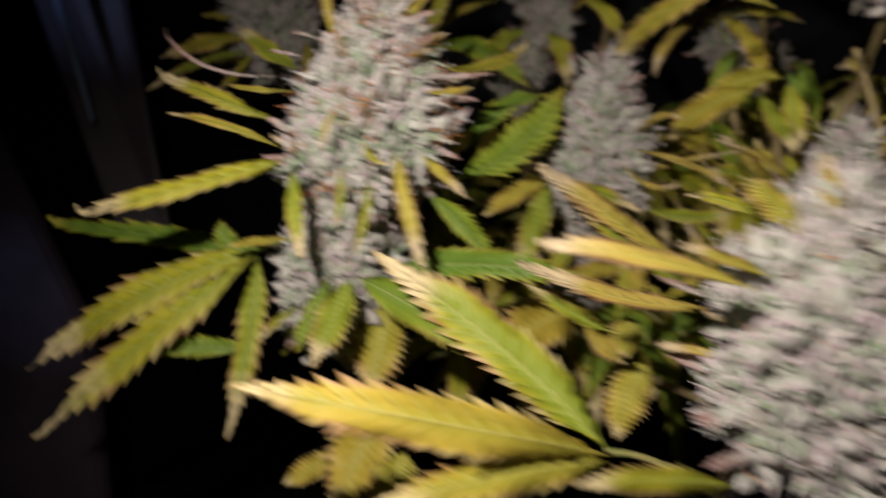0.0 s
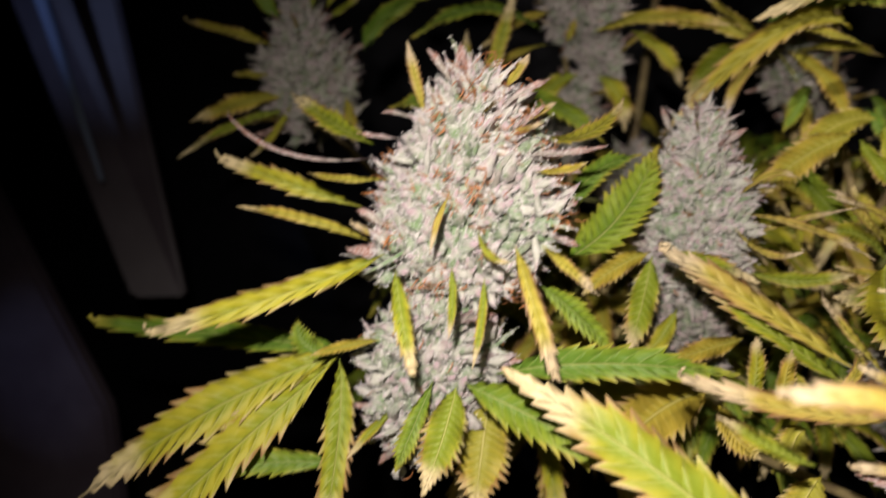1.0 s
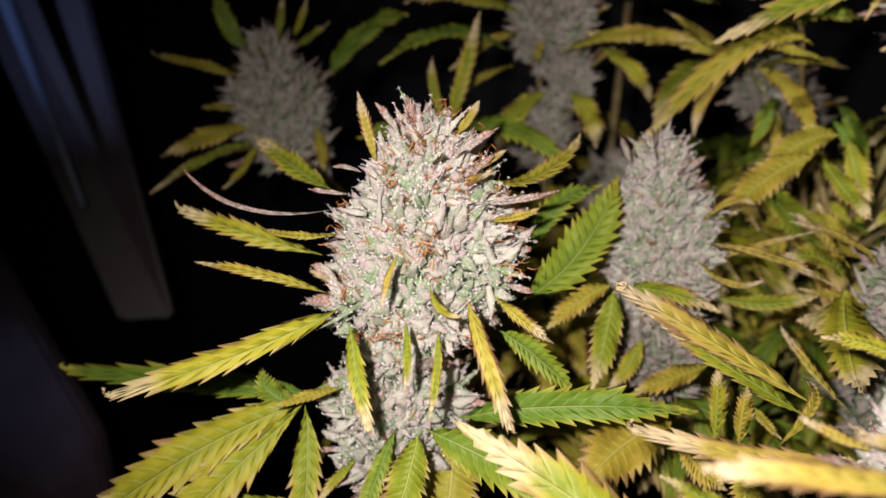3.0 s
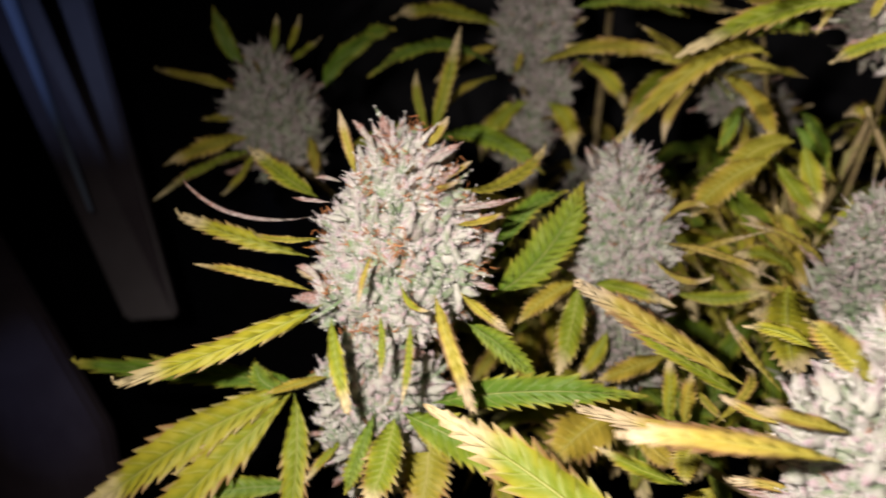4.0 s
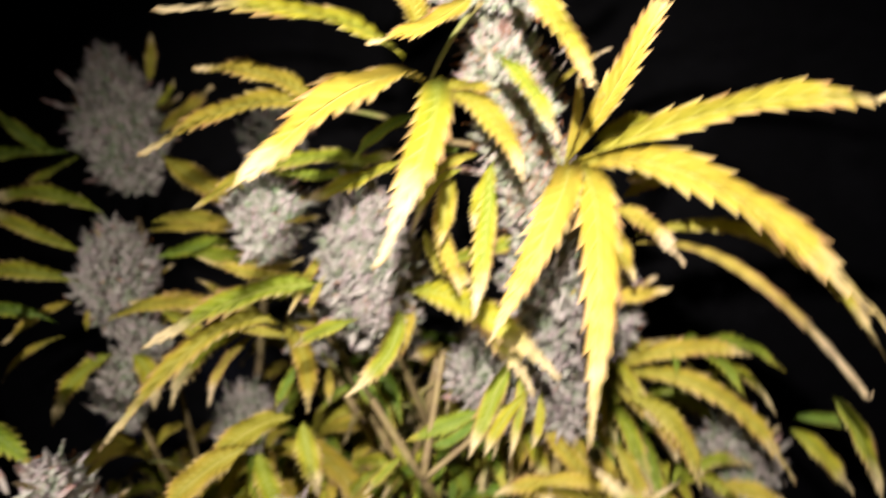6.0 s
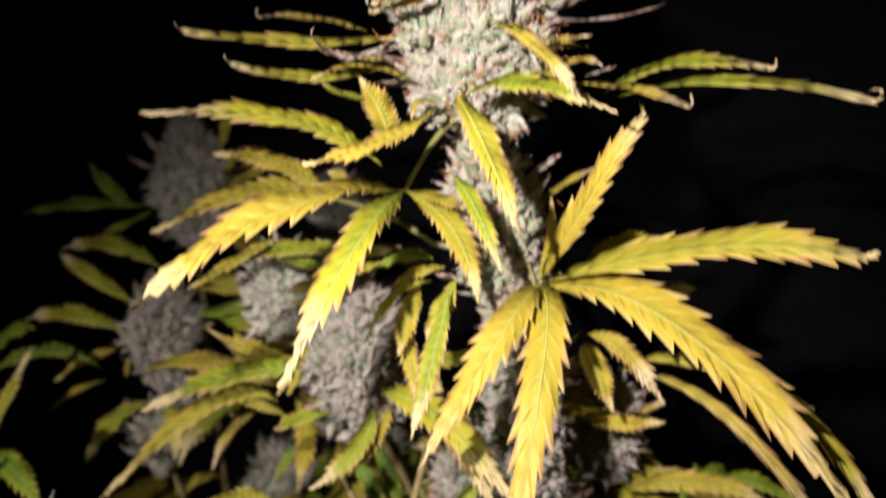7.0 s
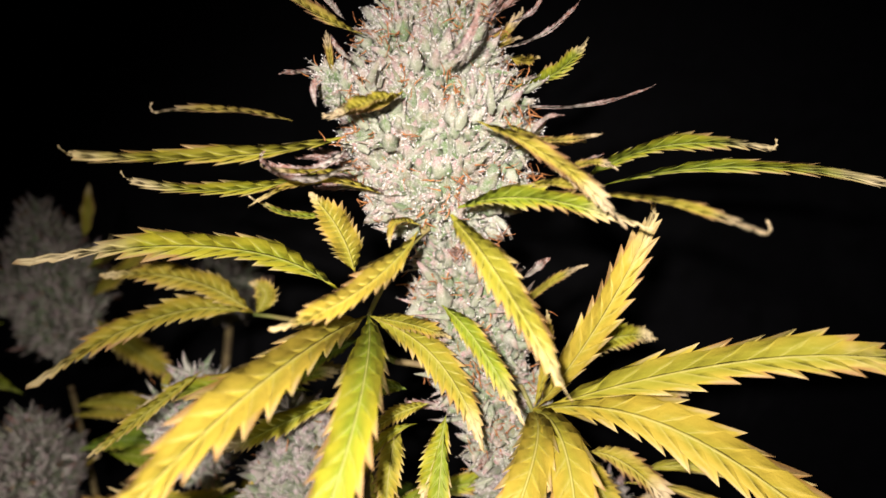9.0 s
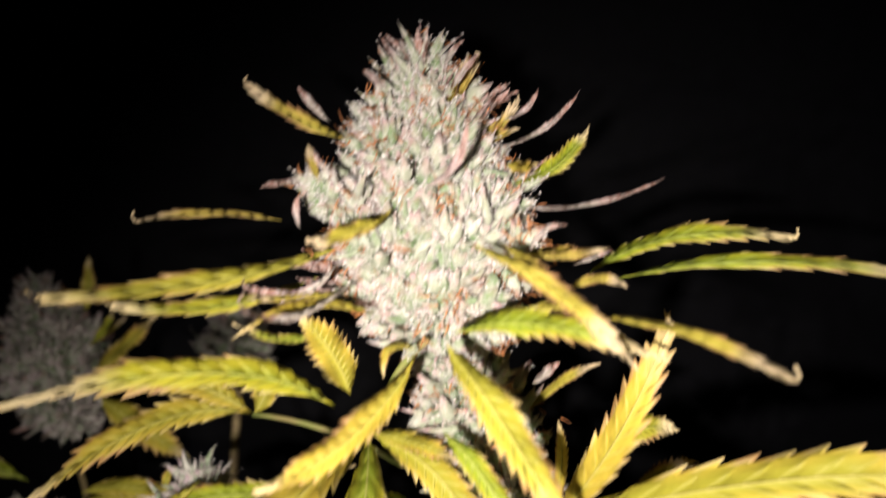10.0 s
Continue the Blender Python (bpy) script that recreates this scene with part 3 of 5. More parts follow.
blade(a, (-0.0277, 0.2537, 0.9725), (-0.0322, 0.2595, 0.9858), (-0.0367, 0.2653, 0.9992), 0.0050, "dry", fold=0.5, name="sugar_leaf")
blade(a, (-0.0174, 0.2443, 0.9845), (-0.0222, 0.2456, 0.9911), (-0.0269, 0.2466, 0.9962), 0.0032, "sugar", fold=0.6, name="sugar_leaf")
blade(a, (0.0005, 0.2590, 0.9829), (0.0051, 0.2638, 0.9896), (0.0088, 0.2684, 0.9958), 0.0050, "dry", fold=0.5, name="sugar_leaf")
blade(a, (-0.0002, 0.2369, 0.9781), (0.0081, 0.2426, 0.9831), (0.0164, 0.2482, 0.9876), 0.0037, "sugar", fold=0.6, name="sugar_leaf")
blade(a, (0.0094, 0.2468, 0.9730), (0.0144, 0.2507, 0.9763), (0.0194, 0.2546, 0.9796), 0.0032, "dry", fold=0.5, name="sugar_leaf")
blade(a, (-0.0304, 0.2400, 0.9726), (-0.0366, 0.2414, 0.9741), (-0.0419, 0.2424, 0.9739), 0.0022, "sugar", fold=0.6, name="sugar_leaf")
blade(a, (-0.0325, 0.2339, 0.9660), (-0.0421, 0.2352, 0.9664), (-0.0492, 0.2369, 0.9672), 0.0022, "sugar", fold=0.6, name="sugar_leaf")
blade(a, (-0.0520, 0.2840, 0.9577), (-0.0767, 0.3096, 0.9645), (-0.1035, 0.3362, 0.9758), 0.0121, "lime")
blade(a, (-0.0378, 0.2294, 0.9357), (-0.0428, 0.2315, 0.9393), (-0.0486, 0.2330, 0.9409), 0.0037, "sugar", fold=0.6, name="sugar_leaf")
blade(a, (0.0196, 0.2345, 0.9357), (0.0248, 0.2359, 0.9332), (0.0301, 0.2375, 0.9316), 0.0032, "sugar", fold=0.6, name="sugar_leaf")
blade(a, (0.0236, 0.2453, 0.9435), (0.0267, 0.2458, 0.9445), (0.0288, 0.2463, 0.9456), 0.0033, "sugar", fold=0.6, name="sugar_leaf")

n = thing("cannabis_branch", "large frosted flower spike with dry curled leaf tips", "plant", "flowering branches")
flower(n, (0.1498, 0.1656, 0.9440), (0.1571, 0.1815, 0.8564), 0.0347, seed=21, size=0.0084, lump=0.0115, leaves=22, per=24, fuzz=44, blunt=0.22, bulge=0.45, taper=0.8, clusters=100, hairs=60)
stalk(n, NODE_WEST, (0.1587, 0.1864, 0.8548), 0.0026, 0.0022, 0)
blade(n, (0.1423, 0.1589, 0.9356), (0.1409, 0.1649, 0.9452), (0.1400, 0.1711, 0.9555), 0.0072, "dry", fold=0.5, name="sugar_leaf")
blade(n, (0.1541, 0.1561, 0.9405), (0.1559, 0.1515, 0.9523), (0.1582, 0.1469, 0.9638), 0.0053, "dry", fold=0.5, name="sugar_leaf")
blade(n, (0.1364, 0.1622, 0.9304), (0.1299, 0.1711, 0.9371), (0.1220, 0.1799, 0.9438), 0.0120, "yellow", teeth=15, name="sugar_leaf")
blade(n, (0.1650, 0.1531, 0.9250), (0.1736, 0.1506, 0.9324), (0.1831, 0.1481, 0.9396), 0.0041, "sugar", fold=0.6, name="sugar_leaf")
blade(n, (0.1665, 0.1505, 0.9143), (0.1750, 0.1467, 0.9168), (0.1845, 0.1423, 0.9164), 0.0041, "sugar", fold=0.6, name="sugar_leaf")
blade(n, (0.1191, 0.1375, 0.9209), (0.0892, 0.1343, 0.9271), (0.0625, 0.1341, 0.9278), 0.0077, "dry", curl=-200, fold=0.3)
blade(n, (0.1270, 0.1536, 0.9203), (0.1141, 0.1533, 0.9238), (0.1021, 0.1529, 0.9264), 0.0055, "dry", curl=90, fold=0.5)
fn = stalk(n, (0.1251, 0.1634, 0.8427), (0.0915, 0.1587, 0.8568), 0.0016, 0.0009, 0.004, STEM_GREEN, "fan_leaf")
blade(fn, (0.0915, 0.1587, 0.8568), (0.0535, 0.1771, 0.8803), (0.0047, 0.2007, 0.8999), 0.0223, "lime", teeth=15)
blade(fn, (0.0916, 0.1584, 0.8559), (0.0376, 0.1319, 0.8744), (-0.0179, 0.1275, 0.8794), 0.0189, "yellow", face=(0.1, -0.8, 0.5), teeth=15)
blade(fn, (0.0909, 0.1578, 0.8541), (0.0613, 0.1396, 0.8561), (0.0217, 0.1230, 0.8496), 0.0149, "yellow", teeth=15)
blade(n, (0.1303, 0.1563, 0.8525), (0.1039, 0.1446, 0.8579), (0.0785, 0.1320, 0.8599), 0.0099, "lime", teeth=15)
blade(n, (0.1258, 0.1994, 0.8944), (0.0963, 0.1964, 0.8949), (0.0591, 0.1949, 0.9033), 0.0083, "dry", curl=-60, fold=0.5)
blade(n, (0.1172, 0.1706, 0.9066), (0.1082, 0.1704, 0.9093), (0.1002, 0.1704, 0.9120), 0.0031, "sugar", fold=0.6, name="sugar_leaf")
blade(n, (0.1046, 0.2141, 0.8806), (0.1009, 0.2124, 0.8762), (0.1000, 0.2093, 0.8659), 0.0127, "yellow", teeth=15)
blade(n, (0.1105, 0.2107, 0.8667), (0.1035, 0.2062, 0.8538), (0.1011, 0.2011, 0.8372), 0.0170, "yellow", teeth=15)

b = thing("cannabis_branch", "frosted cannabis flower spike beside a larger one", "plant", "flowering branches")
flower(b, (0.0913, 0.3430, 0.9710), (0.0969, 0.3445, 0.8938), 0.0280, seed=31, fuzz=44, size=0.0082, per=20, blunt=0.22, bulge=0.55, taper=0.8, clusters=80, hairs=90)
flower(b, (0.0974, 0.3482, 0.8957), (0.0981, 0.3452, 0.8457), 0.0239, seed=32, size=0.0086, per=16, lump=0.01, spiky=0.3, bulge=0.4, taper=0.6, clusters=26, hairs=10, mat=FROST_GREEN_DIM)
stalk(b, NODE_WEST, (0.0991, 0.3516, 0.8691), 0.0026, 0.0022, 0)
blade(b, (0.1313, 0.2427, 0.8902), (0.0945, 0.2532, 0.9106), (0.0629, 0.2609, 0.9266), 0.0123, "dry", curl=-150, fold=0.3)
blade(b, (0.1366, 0.2536, 0.8788), (0.1049, 0.2560, 0.8983), (0.0718, 0.2636, 0.9184), 0.0103, "lime")
blade(b, (0.0746, 0.3088, 0.9115), (0.0909, 0.3025, 0.9118), (0.1126, 0.2951, 0.9059), 0.0098, "lime")
blade(b, (0.0688, 0.3088, 0.9135), (0.0530, 0.3030, 0.9067), (0.0383, 0.2960, 0.8950), 0.0115, "yellow")
blade(b, (0.0681, 0.3036, 0.9138), (0.0641, 0.2929, 0.8943), (0.0571, 0.2768, 0.8756), 0.0143, "lime")
blade(b, (0.1052, 0.3120, 0.9326), (0.1316, 0.3030, 0.9290), (0.1578, 0.2972, 0.9181), 0.0050, "dry", fold=0.6)
blade(b, (0.1015, 0.3051, 0.9276), (0.1143, 0.2985, 0.9180), (0.1272, 0.2950, 0.9203), 0.0040, "dry", curl=-80, fold=0.6)
blade(b, (0.1075, 0.3240, 0.9378), (0.1192, 0.3227, 0.9486), (0.1299, 0.3183, 0.9481), 0.0045, "dry", fold=0.5, name="sugar_leaf")
blade(b, (0.1132, 0.3296, 0.9182), (0.1320, 0.3282, 0.9262), (0.1622, 0.3281, 0.9352), 0.0038, "dry", fold=0.6)
blade(b, (0.0771, 0.3332, 0.9629), (0.0737, 0.3349, 0.9702), (0.0714, 0.3362, 0.9760), 0.0036, "sugar", fold=0.6, name="sugar_leaf")
blade(b, (0.0990, 0.3291, 0.9598), (0.1043, 0.3308, 0.9641), (0.1098, 0.3323, 0.9680), 0.0038, "sugar", fold=0.6, name="sugar_leaf")
blade(b, (0.0851, 0.3357, 0.9694), (0.0823, 0.3364, 0.9728), (0.0801, 0.3370, 0.9760), 0.0026, "sugar", fold=0.6, name="sugar_leaf")
blade(b, (0.1189, 0.3358, 0.9004), (0.1441, 0.3322, 0.8980), (0.1697, 0.3311, 0.9049), 0.0100, "lime")
blade(b, (0.1615, 0.4238, 0.9434), (0.1766, 0.4052, 0.9270), (0.1919, 0.3857, 0.9074), 0.0196, "green", teeth=15)
blade(b, (0.2075, 0.3768, 0.9080), (0.1957, 0.3840, 0.9192), (0.1865, 0.3928, 0.9357), 0.0124, "yellow")
blade(b, (0.1618, 0.2972, 0.9166), (0.1565, 0.2770, 0.9013), (0.1556, 0.2575, 0.8870), 0.0255, "lime", teeth=15)
blade(b, (0.1477, 0.2509, 0.8844), (0.1370, 0.2635, 0.8963), (0.1306, 0.2759, 0.9059), 0.0046, "dry", curl=-40, fold=0.5)
blade(b, (0.1059, 0.2391, 0.8736), (0.1064, 0.2401, 0.8869), (0.1073, 0.2405, 0.8979), 0.0073, "yellow")
blade(b, (0.1041, 0.2613, 0.8603), (0.1056, 0.2663, 0.8785), (0.1046, 0.2699, 0.8922), 0.0080, "lime")
blade(b, (0.1103, 0.2484, 0.8876), (0.1160, 0.2472, 0.8812), (0.1238, 0.2459, 0.8738), 0.0042, "yellow", fold=0.5)
blade(b, (0.0940, 0.2905, 0.8561), (0.0732, 0.2772, 0.8524), (0.0503, 0.2605, 0.8364), 0.0302, "yellow", teeth=15)
blade(b, (0.1129, 0.3078, 0.8758), (0.0960, 0.3003, 0.8728), (0.0756, 0.2919, 0.8674), 0.0116, "yellow")
blade(b, (0.0890, 0.1698, 0.8922), (0.0754, 0.1675, 0.8980), (0.0605, 0.1659, 0.9066), 0.0057, "lime")
blade(b, (0.0911, 0.2614, 0.8649), (0.0984, 0.2590, 0.8535), (0.1104, 0.2576, 0.8443), 0.0142, "yellow", teeth=15)
blade(b, (0.0851, 0.3182, 0.8850), (0.0786, 0.3141, 0.8718), (0.0692, 0.3104, 0.8611), 0.0099, "lime")
blade(b, (0.1091, 0.2167, 0.8861), (0.1284, 0.2362, 0.8944), (0.1299, 0.2524, 0.8961), 0.0052, "dry", fold=0.5)
blade(b, (0.1183, 0.1725, 0.9119), (0.1094, 0.1773, 0.9132), (0.1012, 0.1825, 0.9160), 0.0042, "dry", curl=-160, fold=0.5)

c = thing("cannabis_branch", "small frosted flower spike on a low branch", "plant", "flowering branches")
flower(c, (0.2105, 0.3273, 0.9510), (0.2126, 0.3340, 0.8646), 0.0255, seed=41, fuzz=8, bulge=0.5, taper=0.8, clusters=60, hairs=40)
flower(c, (0.2141, 0.3367, 0.8793), (0.2147, 0.3407, 0.8170), 0.0289, seed=42, size=0.0086, per=16, lump=0.01, spiky=0.3, bulge=0.4, taper=0.7, clusters=26, hairs=10, mat=FROST_GREEN_DIM)
stalk(c, NODE_EAST, (0.2140, 0.3423, 0.8263), 0.0026, 0.0022, 0)
blade(c, (0.2261, 0.3097, 0.9237), (0.2450, 0.3087, 0.9281), (0.2690, 0.3078, 0.9319), 0.0048, "dry", fold=0.5, name="sugar_leaf")
blade(c, (0.2356, 0.3226, 0.9087), (0.2588, 0.3243, 0.9134), (0.2858, 0.3254, 0.9135), 0.0119, "lime")
blade(c, (0.2209, 0.3264, 0.9326), (0.2282, 0.3334, 0.9415), (0.2460, 0.3409, 0.9511), 0.0066, "dry", fold=0.5, name="sugar_leaf")
blade(c, (0.2226, 0.3206, 0.9286), (0.2340, 0.3197, 0.9352), (0.2423, 0.3185, 0.9406), 0.0033, "sugar", fold=0.6, name="sugar_leaf")
blade(c, (0.2301, 0.3106, 0.8997), (0.2456, 0.3062, 0.9003), (0.2615, 0.3009, 0.8956), 0.0056, "yellow", fold=0.5, name="sugar_leaf")
blade(c, (0.1792, 0.3814, 0.9645), (0.1507, 0.3728, 0.9512), (0.1318, 0.3636, 0.9327), 0.0197, "yellow", teeth=15)
blade(c, (0.1805, 0.3809, 0.9612), (0.1884, 0.3685, 0.9472), (0.1990, 0.3562, 0.9337), 0.0145, "lime")
blade(c, (0.1798, 0.3319, 0.9161), (0.1638, 0.3342, 0.9321), (0.1501, 0.3355, 0.9420), 0.0076, "dry", fold=0.5)
blade(c, (0.1792, 0.3309, 0.9104), (0.1630, 0.3274, 0.9225), (0.1432, 0.3217, 0.9236), 0.0115, "lime")
blade(c, (0.1897, 0.3290, 0.8978), (0.1784, 0.3293, 0.9018), (0.1555, 0.3293, 0.9070), 0.0070, "yellow", fold=0.5)
blade(c, (0.1823, 0.3257, 0.8813), (0.1745, 0.3225, 0.8930), (0.1518, 0.3168, 0.8947), 0.0230, "lime", teeth=15)
blade(c, (0.1883, 0.3226, 0.9191), (0.1725, 0.3243, 0.9318), (0.1448, 0.3248, 0.9402), 0.0045, "dry", fold=0.6)
blade(c, (0.1948, 0.3333, 0.9203), (0.1887, 0.3326, 0.9180), (0.1780, 0.3340, 0.9278), 0.0045, "sugar", fold=0.6, name="sugar_leaf")
blade(c, (0.2214, 0.3167, 0.8794), (0.2411, 0.3171, 0.8774), (0.2572, 0.3159, 0.8674), 0.0113, "lime")

l = thing("cannabis_branch", "dim grey-violet flower head among yellowed leaves", "plant", "flowering branches")
# back heads take the darkened bracts to look farther from the torch
flower(l, (-0.1432, 0.4773, 1.0230), (-0.1269, 0.4764, 0.9446), 0.0343, seed=51, size=0.0086, per=16, lump=0.01, spiky=0.3, fuzz=8, leaves=14, mat=FROST_GREEN_DIM, bulge=0.5, taper=0.7, clusters=66, hairs=30)
stalk(l, NODE_WEST, (-0.1256, 0.4731, 0.9510), 0.0026, 0.0022, 0)
blade(l, (-0.1492, 0.4670, 1.0138), (-0.1627, 0.4702, 1.0302), (-0.1727, 0.4762, 1.0557), 0.0128, "green")
blade(l, (-0.1324, 0.4695, 1.0174), (-0.1290, 0.4742, 1.0338), (-0.1286, 0.4786, 1.0502), 0.0060, "lime", fold=0.5, name="sugar_leaf")
blade(l, (-0.1211, 0.4700, 1.0156), (-0.1099, 0.4729, 1.0229), (-0.0970, 0.4768, 1.0331), 0.0066, "lime", fold=0.5, name="sugar_leaf")
blade(l, (-0.1212, 0.4719, 1.0229), (-0.1158, 0.4753, 1.0338), (-0.1124, 0.4796, 1.0484), 0.0060, "lime", fold=0.5, name="sugar_leaf")
blade(l, (-0.1507, 0.4625, 0.9974), (-0.1772, 0.4621, 1.0047), (-0.2074, 0.4612, 1.0113), 0.0085, "yellow", curl=-30, fold=0.5)
blade(l, (-0.1503, 0.4576, 0.9791), (-0.1634, 0.4514, 0.9795), (-0.1754, 0.4452, 0.9799), 0.0066, "yellow", fold=0.5)
blade(l, (-0.1426, 0.4556, 0.9689), (-0.1704, 0.4459, 0.9615), (-0.2001, 0.4349, 0.9496), 0.0172, "yellow")
blade(l, (-0.1386, 0.4533, 0.9591), (-0.1718, 0.4369, 0.9478), (-0.2024, 0.4184, 0.9276), 0.0083, "lime", fold=0.5)
blade(l, (-0.0968, 0.4776, 0.9970), (-0.0869, 0.4896, 1.0193), (-0.0609, 0.5017, 1.0364), 0.0163, "green")
blade(l, (-0.0954, 0.4890, 1.0004), (-0.0726, 0.4992, 1.0307), (-0.0492, 0.5033, 1.0383), 0.0157, "green")
blade(l, (-0.1049, 0.4587, 0.9682), (-0.0996, 0.4502, 0.9542), (-0.0961, 0.4417, 0.9406), 0.0090, "yellow", fold=0.5)
blade(l, (-0.1387, 0.4547, 0.9645), (-0.1477, 0.4431, 0.9434), (-0.1603, 0.4331, 0.9299), 0.0066, "lime", fold=0.5)
lf = stalk(l, (-0.0486, 0.4213, 0.9500), (-0.0139, 0.4138, 0.9719), 0.0016, 0.0009, 0.004, STEM_GREEN, "fan_leaf")
blade(lf, (-0.0139, 0.4138, 0.9719), (-0.0071, 0.4280, 1.0011), (0.0016, 0.4434, 1.0388), 0.0111, "lime")
blade(lf, (-0.0156, 0.4139, 0.9720), (-0.0243, 0.4271, 0.9924), (-0.0267, 0.4400, 1.0115), 0.0066, "lime", fold=0.5)
blade(lf, (-0.0124, 0.4135, 0.9700), (0.0208, 0.4032, 0.9724), (0.0552, 0.3896, 0.9517), 0.0165, "green")
blade(lf, (-0.0174, 0.4137, 0.9705), (-0.0376, 0.4143, 0.9724), (-0.0689, 0.4138, 0.9653), 0.0156, "green")

h = thing("cannabis_branch", "tall frosted flower spike at the back of the canopy", "plant", "flowering branches")
flower(h, (0.0555, 0.5124, 1.0747), (0.0442, 0.5289, 1.0056), 0.0315, seed=61, size=0.0086, per=16, lump=0.01, spiky=0.3, mat=FROST_GREEN_DIM, bulge=0.5, taper=0.45, clusters=66, hairs=30)
flower(h, (0.0485, 0.5159, 0.9859), (0.0398, 0.5284, 0.9314), 0.0255, seed=62, size=0.0086, per=16, lump=0.01, spiky=0.3, clusters=24, hairs=0, mat=FROST_GREEN_DIM)
flower(h, (0.0639, 0.5199, 1.0156), (0.0625, 0.5253, 0.9827), 0.0189, seed=63, size=0.0086, per=16, lump=0.01, spiky=0.3, clusters=16, hairs=0, mat=FROST_GREEN_DIM)
stalk(h, NODE_WEST, (0.0416, 0.5272, 0.9582), 0.0026, 0.0022, 0)
blade(h, (0.0351, 0.5082, 1.0363), (-0.0152, 0.5036, 1.0509), (-0.0519, 0.4959, 1.0460), 0.0168, "lime")
blade(h, (0.0258, 0.5021, 1.0277), (0.0027, 0.4961, 1.0186), (-0.0207, 0.4890, 1.0020), 0.0095, "yellow", fold=0.5)
blade(h, (0.0803, 0.5148, 1.0519), (0.1198, 0.5150, 1.0575), (0.1576, 0.5125, 1.0446), 0.0188, "green")
blade(h, (0.0741, 0.5286, 1.0767), (0.1087, 0.5233, 1.0789), (0.1461, 0.5158, 1.0660), 0.0132, "yellow")
blade(h, (0.0535, 0.4896, 1.0145), (0.0931, 0.4854, 1.0251), (0.1420, 0.4788, 1.0199), 0.0132, "yellow")
blade(h, (0.0473, 0.5061, 0.9879), (0.0246, 0.4943, 0.9740), (0.0125, 0.4804, 0.9461), 0.0176, "lime")
blade(h, (0.0595, 0.5057, 0.9868), (0.0738, 0.4986, 0.9743), (0.0787, 0.4901, 0.9509), 0.0178, "lime")
blade(h, (0.0296, 0.5166, 1.0587), (-0.0136, 0.5202, 1.0790), (-0.0447, 0.5232, 1.0962), 0.0147, "lime")
blade(h, (0.0341, 0.5405, 1.0846), (-0.0091, 0.5387, 1.1025), (-0.0514, 0.5337, 1.0981), 0.0185, "lime")
blade(h, (0.0199, 0.4901, 1.0138), (-0.0217, 0.4825, 1.0268), (-0.0648, 0.4701, 1.0060), 0.0131, "green")
blade(h, (0.0231, 0.4888, 1.0057), (0.0005, 0.4829, 0.9970), (-0.0147, 0.4757, 0.9802), 0.0068, "yellow", fold=0.5)
blade(h, (0.0355, 0.4940, 1.0076), (0.0390, 0.4925, 1.0155), (0.0406, 0.4911, 1.0236), 0.0063, "yellow", fold=0.5, name="sugar_leaf")
blade(h, (0.0789, 0.5098, 1.0175), (0.1022, 0.5074, 1.0031), (0.1164, 0.5040, 0.9814), 0.0147, "lime")

hh = thing("cannabis_branch", "tall frosted flower spike rising above the others", "plant", "flowering branches")
flower(hh, (0.0250, 0.5908, 1.2084), (0.0328, 0.5987, 1.1032), 0.0349, seed=65, size=0.0086, per=16, lump=0.01, spiky=0.3, fuzz=6, leaves=14, mat=FROST_GREEN_DIM, bulge=0.5, taper=0.5, clusters=100, hairs=30)
stalk(hh, NODE_WEST, (0.0327, 0.6001, 1.0775), 0.0026, 0.0022, 0)
blade(hh, (-0.0198, 0.5836, 1.1323), (-0.0422, 0.5836, 1.1476), (-0.0658, 0.5848, 1.1710), 0.0144, "green")
blade(hh, (-0.0084, 0.5836, 1.1335), (-0.0636, 0.5771, 1.1350), (-0.1207, 0.5690, 1.1254), 0.0152, "green")
blade(hh, (0.0022, 0.5778, 1.1299), (-0.0290, 0.5707, 1.1126), (-0.0551, 0.5636, 1.0951), 0.0107, "lime", fold=0.5)
blade(hh, (0.0636, 0.5814, 1.1267), (0.0948, 0.5703, 1.1054), (0.1315, 0.5587, 1.0820), 0.0223, "yellow")
blade(hh, (0.0047, 0.5848, 1.1786), (-0.0056, 0.5864, 1.1885), (-0.0158, 0.5880, 1.1984), 0.0059, "sugar", fold=0.6, name="sugar_leaf")
blade(hh, (0.0034, 0.5829, 1.1654), (-0.0120, 0.5837, 1.1691), (-0.0292, 0.5852, 1.1774), 0.0054, "sugar", fold=0.6, name="sugar_leaf")
blade(hh, (0.0543, 0.5950, 1.1846), (0.0584, 0.5975, 1.2024), (0.0583, 0.6007, 1.2250), 0.0109, "yellow", fold=0.5)
blade(hh, (0.0592, 0.5813, 1.1601), (0.0738, 0.5828, 1.1721), (0.0796, 0.5845, 1.1850), 0.0086, "lime", fold=0.5, name="sugar_leaf")
blade(hh, (0.0619, 0.5786, 1.1421), (0.0859, 0.5804, 1.1576), (0.1104, 0.5829, 1.1776), 0.0179, "yellow")

d = thing("cannabis_branch", "leafy yellow-green shoot with thin pale stalks", "plant", "flowering branches")
fd = stalk(d, (0.2050, 0.5065, 0.9659), (0.1661, 0.4854, 1.0089), 0.0016, 0.0009, 0.004, STEM_GREEN, "fan_leaf")
blade(fd, (0.1661, 0.4854, 1.0089), (0.1183, 0.4882, 1.0233), (0.0689, 0.4896, 1.0256), 0.0164, "yellow")
blade(fd, (0.1654, 0.4852, 1.0082), (0.1267, 0.4665, 0.9979), (0.1086, 0.4456, 0.9648), 0.0195, "lime")
